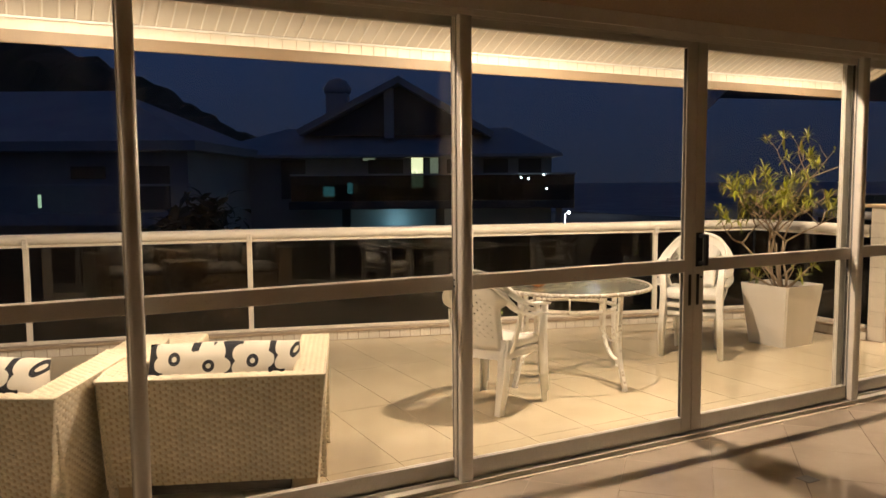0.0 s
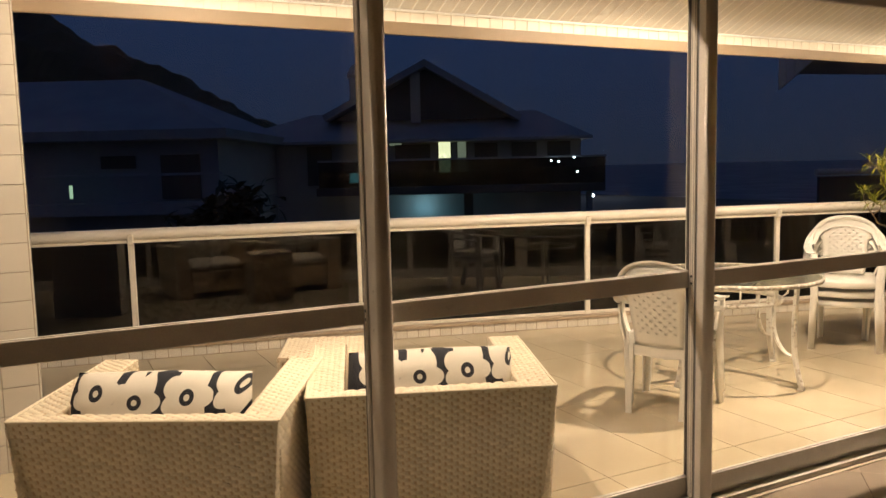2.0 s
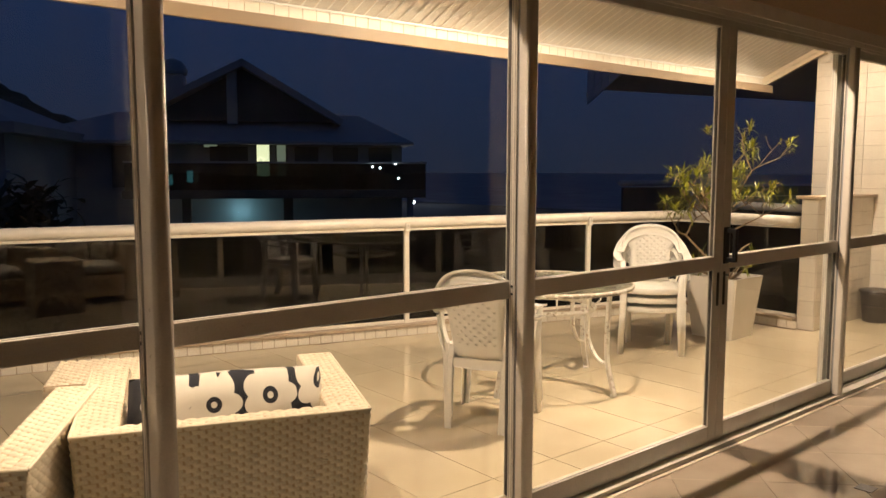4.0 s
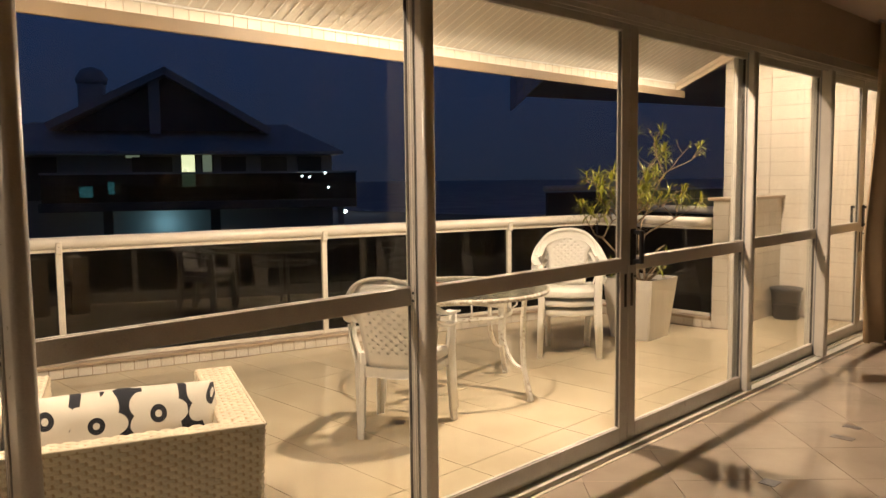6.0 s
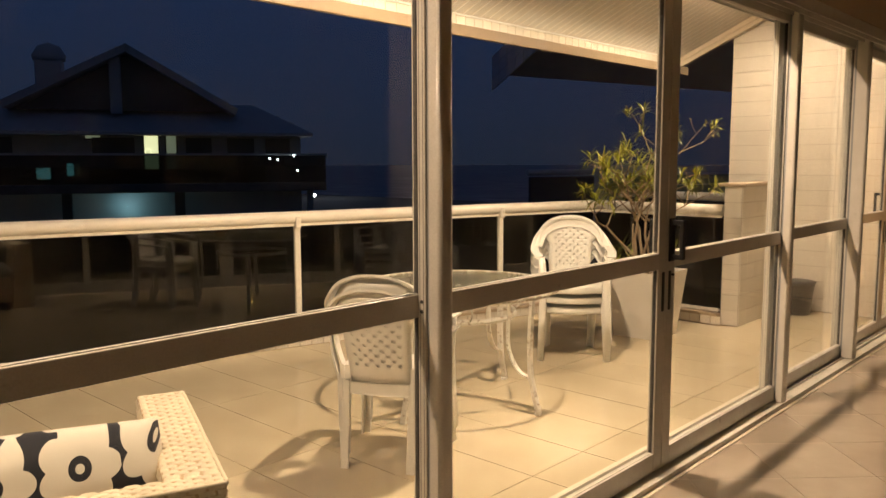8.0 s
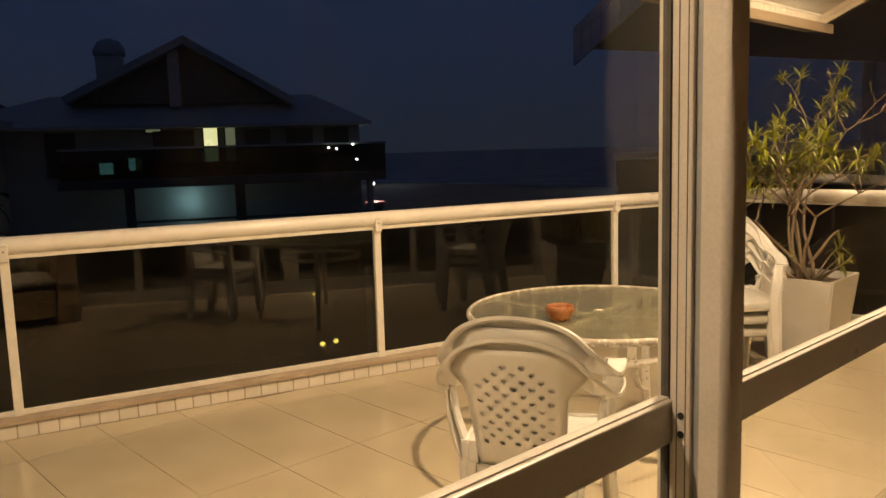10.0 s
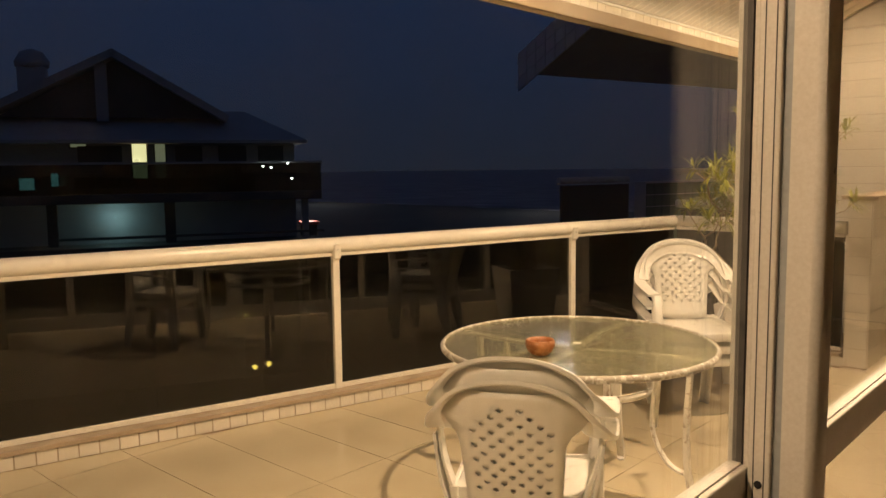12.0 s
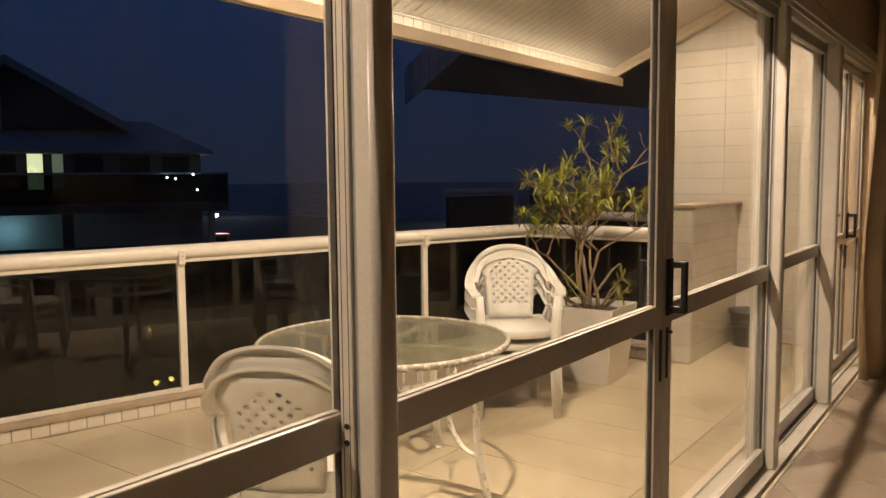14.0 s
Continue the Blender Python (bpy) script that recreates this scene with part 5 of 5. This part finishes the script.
def neighbour_rail():
    r = thing("balcony_railing", "white tubular railing of the neighbouring balcony", "railing")
    part("handrail", tube_bm([(10.0, 8.6, 1.06), (9.3, 6.4, 1.06)], 0.05, 16), M_RAIL, r)
    p = part("pane", box_bm(-1.1, -0.004, 0.1, 1.1, 0.004, 1.0), M_SMOKE, r, "dark smoked glass pane")
    p.matrix_basis = Matrix.Translation((9.65, 7.5, 0)) @ Matrix.Rotation(math.atan2(2.2, 0.7), 4, "Z")
    part("slab", box_bm(9.25, 6.3, -0.3, 11.5, 8.7, 0.08), M_HDARK, r)


neighbour_rail()


def street_lamp(x, y, top, label, bulb, power, colour, heads=1, k=1.0, reach=0.45):
    s = thing("street_lamp", label, "street lamp", pose(x, y, -9.5), "street lamps")
    H = top + 9.5
    part("pole", tube_bm([(0, 0, 0), (0, 0, H)], [0.09 * k, 0.05 * k], 10), M_RAIL, s)
    for side in range(heads):
        dx = reach * (1 if side == 0 else -1)
        part("arm", tube_bm([(0, 0, H - 0.05), (dx, 0, H + 0.08)], 0.03, 8), M_RAIL, s)
        part("head", lathe_bm_at([(0.02, H - 0.05 * k), (0.075 * k, H), (0.085 * k, H + 0.05 * k), (0.03, H + 0.1 * k)], (dx, 0), 14), bulb, s, "glowing lamp head")
    if power:
        lamp("street_lamp_light", (x + 0.45, y - 0.2, top - 0.25), power, colour, 0.1)


street_lamp(40.1, 55.0, -1.2, "street lamp with a white glowing head", M_BULB, 500, (0.85, 0.9, 1.0), 1, 1.8)
kiosk = thing("kiosk", "small beach kiosk with a red roof lit by the street lamp", "kiosk", pose(39.9, 54.0, -9.5, 0, 0, -30))
part("hut", box_bm(-0.6, -0.5, 0, 0.6, 0.5, 6.7), M_HDARK, kiosk)
part("kiosk_roof", box_bm(-0.75, -0.7, 6.705, 0.75, 0.7, 6.95, 0.02), grained("red_roof", (0.55, 0.10, 0.06), (0.42, 0.07, 0.05), 0.6), kiosk, "red flat roof")
street_lamp(18.2, 29.5, -6.05, "low garden lamp with two yellow glowing heads", M_BULBY, 0, None, 2, 1.25, 0.32)
street_lamp(26.1, 40.35, -6.05, "low garden lamp with two yellow glowing heads", M_BULBY, 0, None, 2, 0.9, 0.32)
street_lamp(23.85, 39.2, -6.05, "low garden lamp with a yellow glowing head", M_BULBY, 0, None, 1, 0.8, 0.1)
street_lamp(18.4, 38.3, -6.05, "low garden lamp with a dim warm head", M_WINWARM, 0, None, 1, 0.9, 0.1)
street_lamp(24.0, 32.6, -6.05, "low garden lamp with a dim warm head", M_WINWARM, 0, None, 1, 0.7, 0.1)
street_lamp(23.9, 42.9, -6.05, "low garden lamp with a yellow glowing head", M_BULBY, 0, None, 1, 0.8, 0.1)
street_lamp(9.2, 49.7, -6.05, "garden lamp with two cold white heads", M_BULB, 60, (0.55, 0.9, 1.0), 2, 1.8, 0.6)


# ---- pieces: tiles ----
def tile_mesh(name, w, d, h, material, ch=0.0015):
    bm = bmesh.new()
    a = [bm.verts.new((x, y, -h)) for x, y in ((0, 0), (w, 0), (w, d), (0, d))]
    b = [bm.verts.new((x, y, -ch)) for x, y in ((0, 0), (w, 0), (w, d), (0, d))]
    c = [bm.verts.new((x, y, 0)) for x, y in ((ch, ch), (w - ch, ch), (w - ch, d - ch), (ch, d - ch))]
    for p, q in ((a, b), (b, c)):
        for k in range(4):
            bm.faces.new((p[k], p[(k + 1) % 4], q[(k + 1) % 4], q[k]))
    bm.faces.new(c)
    return mesh_of(name, bm, material)


def kerb_y(x):
    for (ax, ay), (bx, by) in zip(RAIL, RAIL[1:]):
        if ax <= x <= bx:
            return ay + (by - ay) * (x - ax) / (bx - ax) - 0.09
    return 7.2


TW, TD, J = 0.430, 1.05, 0.0022
for i in range(-8, 20):
    xa = 1.92 + TW * (i - 4)
    if xa < -3.2 or xa > 8.3:
        continue
    for j in range(0, 5):
        ya = 5.10 - TD + TD * j
        y0, y1 = max(ya, 4.842), ya + TD
        lim = kerb_y(xa + TW * 0.5)
        x1 = min(xa + TW, 8.455)
        if xa > 7.0:
            lim = 5.76
        elif x1 > 7.16:
            x1 = 7.16 if y0 > 5.7 else x1
        if y0 >= lim - 0.02:
            continue
        la, lb = (min(y1, kerb_y(xa) + 0.03), min(y1, kerb_y(x1) + 0.03)) if xa < 7.0 else (min(y1, lim), min(y1, lim))
        bm = bmesh.new()
        z1, ch = 0.0, 0.0012
        p = [(xa + J / 2, y0 + J / 2), (x1 - J / 2, y0 + J / 2), (x1 - J / 2, lb - J / 2), (xa + J / 2, la - J / 2)]
        if min(la, lb) - y0 < 0.03:
            continue
        a = [bm.verts.new((x, y, -0.008)) for x, y in p]
        cx, cy = sum(q[0] for q in p) / 4, sum(q[1] for q in p) / 4
        c = [bm.verts.new((x + math.copysign(ch, cx - x), y + math.copysign(ch, cy - y), 0)) for x, y in p]
        for k in range(4):
            bm.faces.new((a[k], a[(k + 1) % 4], c[(k + 1) % 4], c[k]))
        bm.faces.new(c)
        part("tile", bm, M_PORC, floor_balcony)

# room floor: diagonal tiles near the doors
S = 0.45
me = tile_mesh("tile", S - 0.003, S - 0.003, 0.008, M_PORCIN)
rot = Matrix.Rotation(radians(45), 4, "Z")
for i in range(-14, 26):
    for j in range(-14, 26):
        c = rot @ Vector((i * S, j * S, 0)) + Vector((3.67, 3.90 - S * 0.7071 * 2, 0))
        if 1.0 < c.x < 8.6 and 1.2 < c.y + 0.32 < 4.6 - 0.0 and c.y + 2 * 0.318 < 4.58:
            shared("tile", me, floor_room, Matrix.Translation(c) @ rot)
rest = bmesh.new()
for i in range(-26, 30):
    for j in range(-26, 30):
        c = rot @ Vector((i * S, j * S, 0)) + Vector((3.67, 3.90 - S * 0.7071 * 2, 0))
        inside = 1.0 < c.x < 8.6 and 1.2 < c.y + 0.32 < 4.6 and c.y + 2 * 0.318 < 4.58
        if not inside and FX0 + 0.3 < c.x < FX1 - 0.3 and -3.0 < c.y and c.y + 0.6364 < 4.9:
            vs = [rot @ Vector((u, v, 0)) + c for u, v in ((0, 0), (S - 0.003, 0), (S - 0.003, S - 0.003), (0, S - 0.003))]
            if max(v.y for v in vs) > 4.578:
                poly = []
                for a, b in zip(vs, vs[1:] + vs[:1]):
                    if a.y <= 4.578:
                        poly.append(a)
                    if (a.y - 4.578) * (b.y - 4.578) < 0:
                        poly.append(a + (b - a) * (4.578 - a.y) / (b.y - a.y))
                vs = poly
            if len(vs) > 2:
                rest.faces.new([rest.verts.new(v) for v in vs])
tagged(part("tile", rest, M_PORCIN, floor_room), kind="stuff")
for x, y, w, d in ((3.655, 3.862, 0.085, 0.08), (4.84, 3.86, 0.06, 0.095), (4.6, 3.835, 0.065, 0.12), (5.985, 3.875, 0.06, 0.095)):
    bm = box_bm(x - w / 2, y - d / 2, 0.0, x + w / 2, y + d / 2, 0.0025, 0.001)
    part("insert", bm, M_INSERT, floor_room, "small dark floor insert")

# kerb face tiles
me = tile_mesh("tile", 0.0968, 0.074, 0.006, M_TILE)
for pts, owner in ((RAIL, kerb), (RAIL_R, kerb_r)):
    face = offset_line(pts, -0.085)
    for x, y, ang in spaced(face, 0.103):
        if x < -1.6:
            continue
        m = Matrix.Translation((x, y, 0.0035)) @ Matrix.Rotation(ang, 4, "Z") @ Matrix.Translation((0.002, -0.006, 0)) @ Matrix.Rotation(radians(90), 4, "X")
        shared("tile", me, owner, m)


def clad(owner, o, u, v, nrm_rot, w, h, nu, nv, name="tile", bond=0.0):
    """Tiles of w x h over a rectangle; the frame's x runs along the wall and its y up it."""
    me = tile_mesh(name, w - 0.0035, h - 0.0035, 0.006, M_TILE)
    for j in range(nv):
        for i in range(nu):
            m = Matrix.Translation(o) @ nrm_rot @ Matrix.Translation((i * w, j * h, 0.006))
            shared(name, me, owner, m)


RX = Matrix.Rotation(radians(90), 4, "X")
TO_W = Matrix.Rotation(radians(-90), 4, "Z") @ RX
# end wall, facing the camera side (-x): runs from y 6.42 down to 4.84
clad(wall_end, (8.46, 6.42, 0.0), None, None, TO_W, 0.5265, 0.15, 3, 25)
clad(low_wall, (7.215, 5.765, 0.0), None, None, RX, 0.1556, 0.14, 8, 9)
clad(low_wall, (7.215, 5.925, 0.0), None, None, TO_W, 0.16, 0.14, 1, 9)
clad(column, (-1.25, 6.72, 0.0), None, None, RX, 0.171, 0.151, 4, 17)
clad(column, (-0.565, 6.72, 0.0), None, None, Matrix.Rotation(radians(90), 4, "Z") @ RX, 0.14, 0.151, 2, 17)
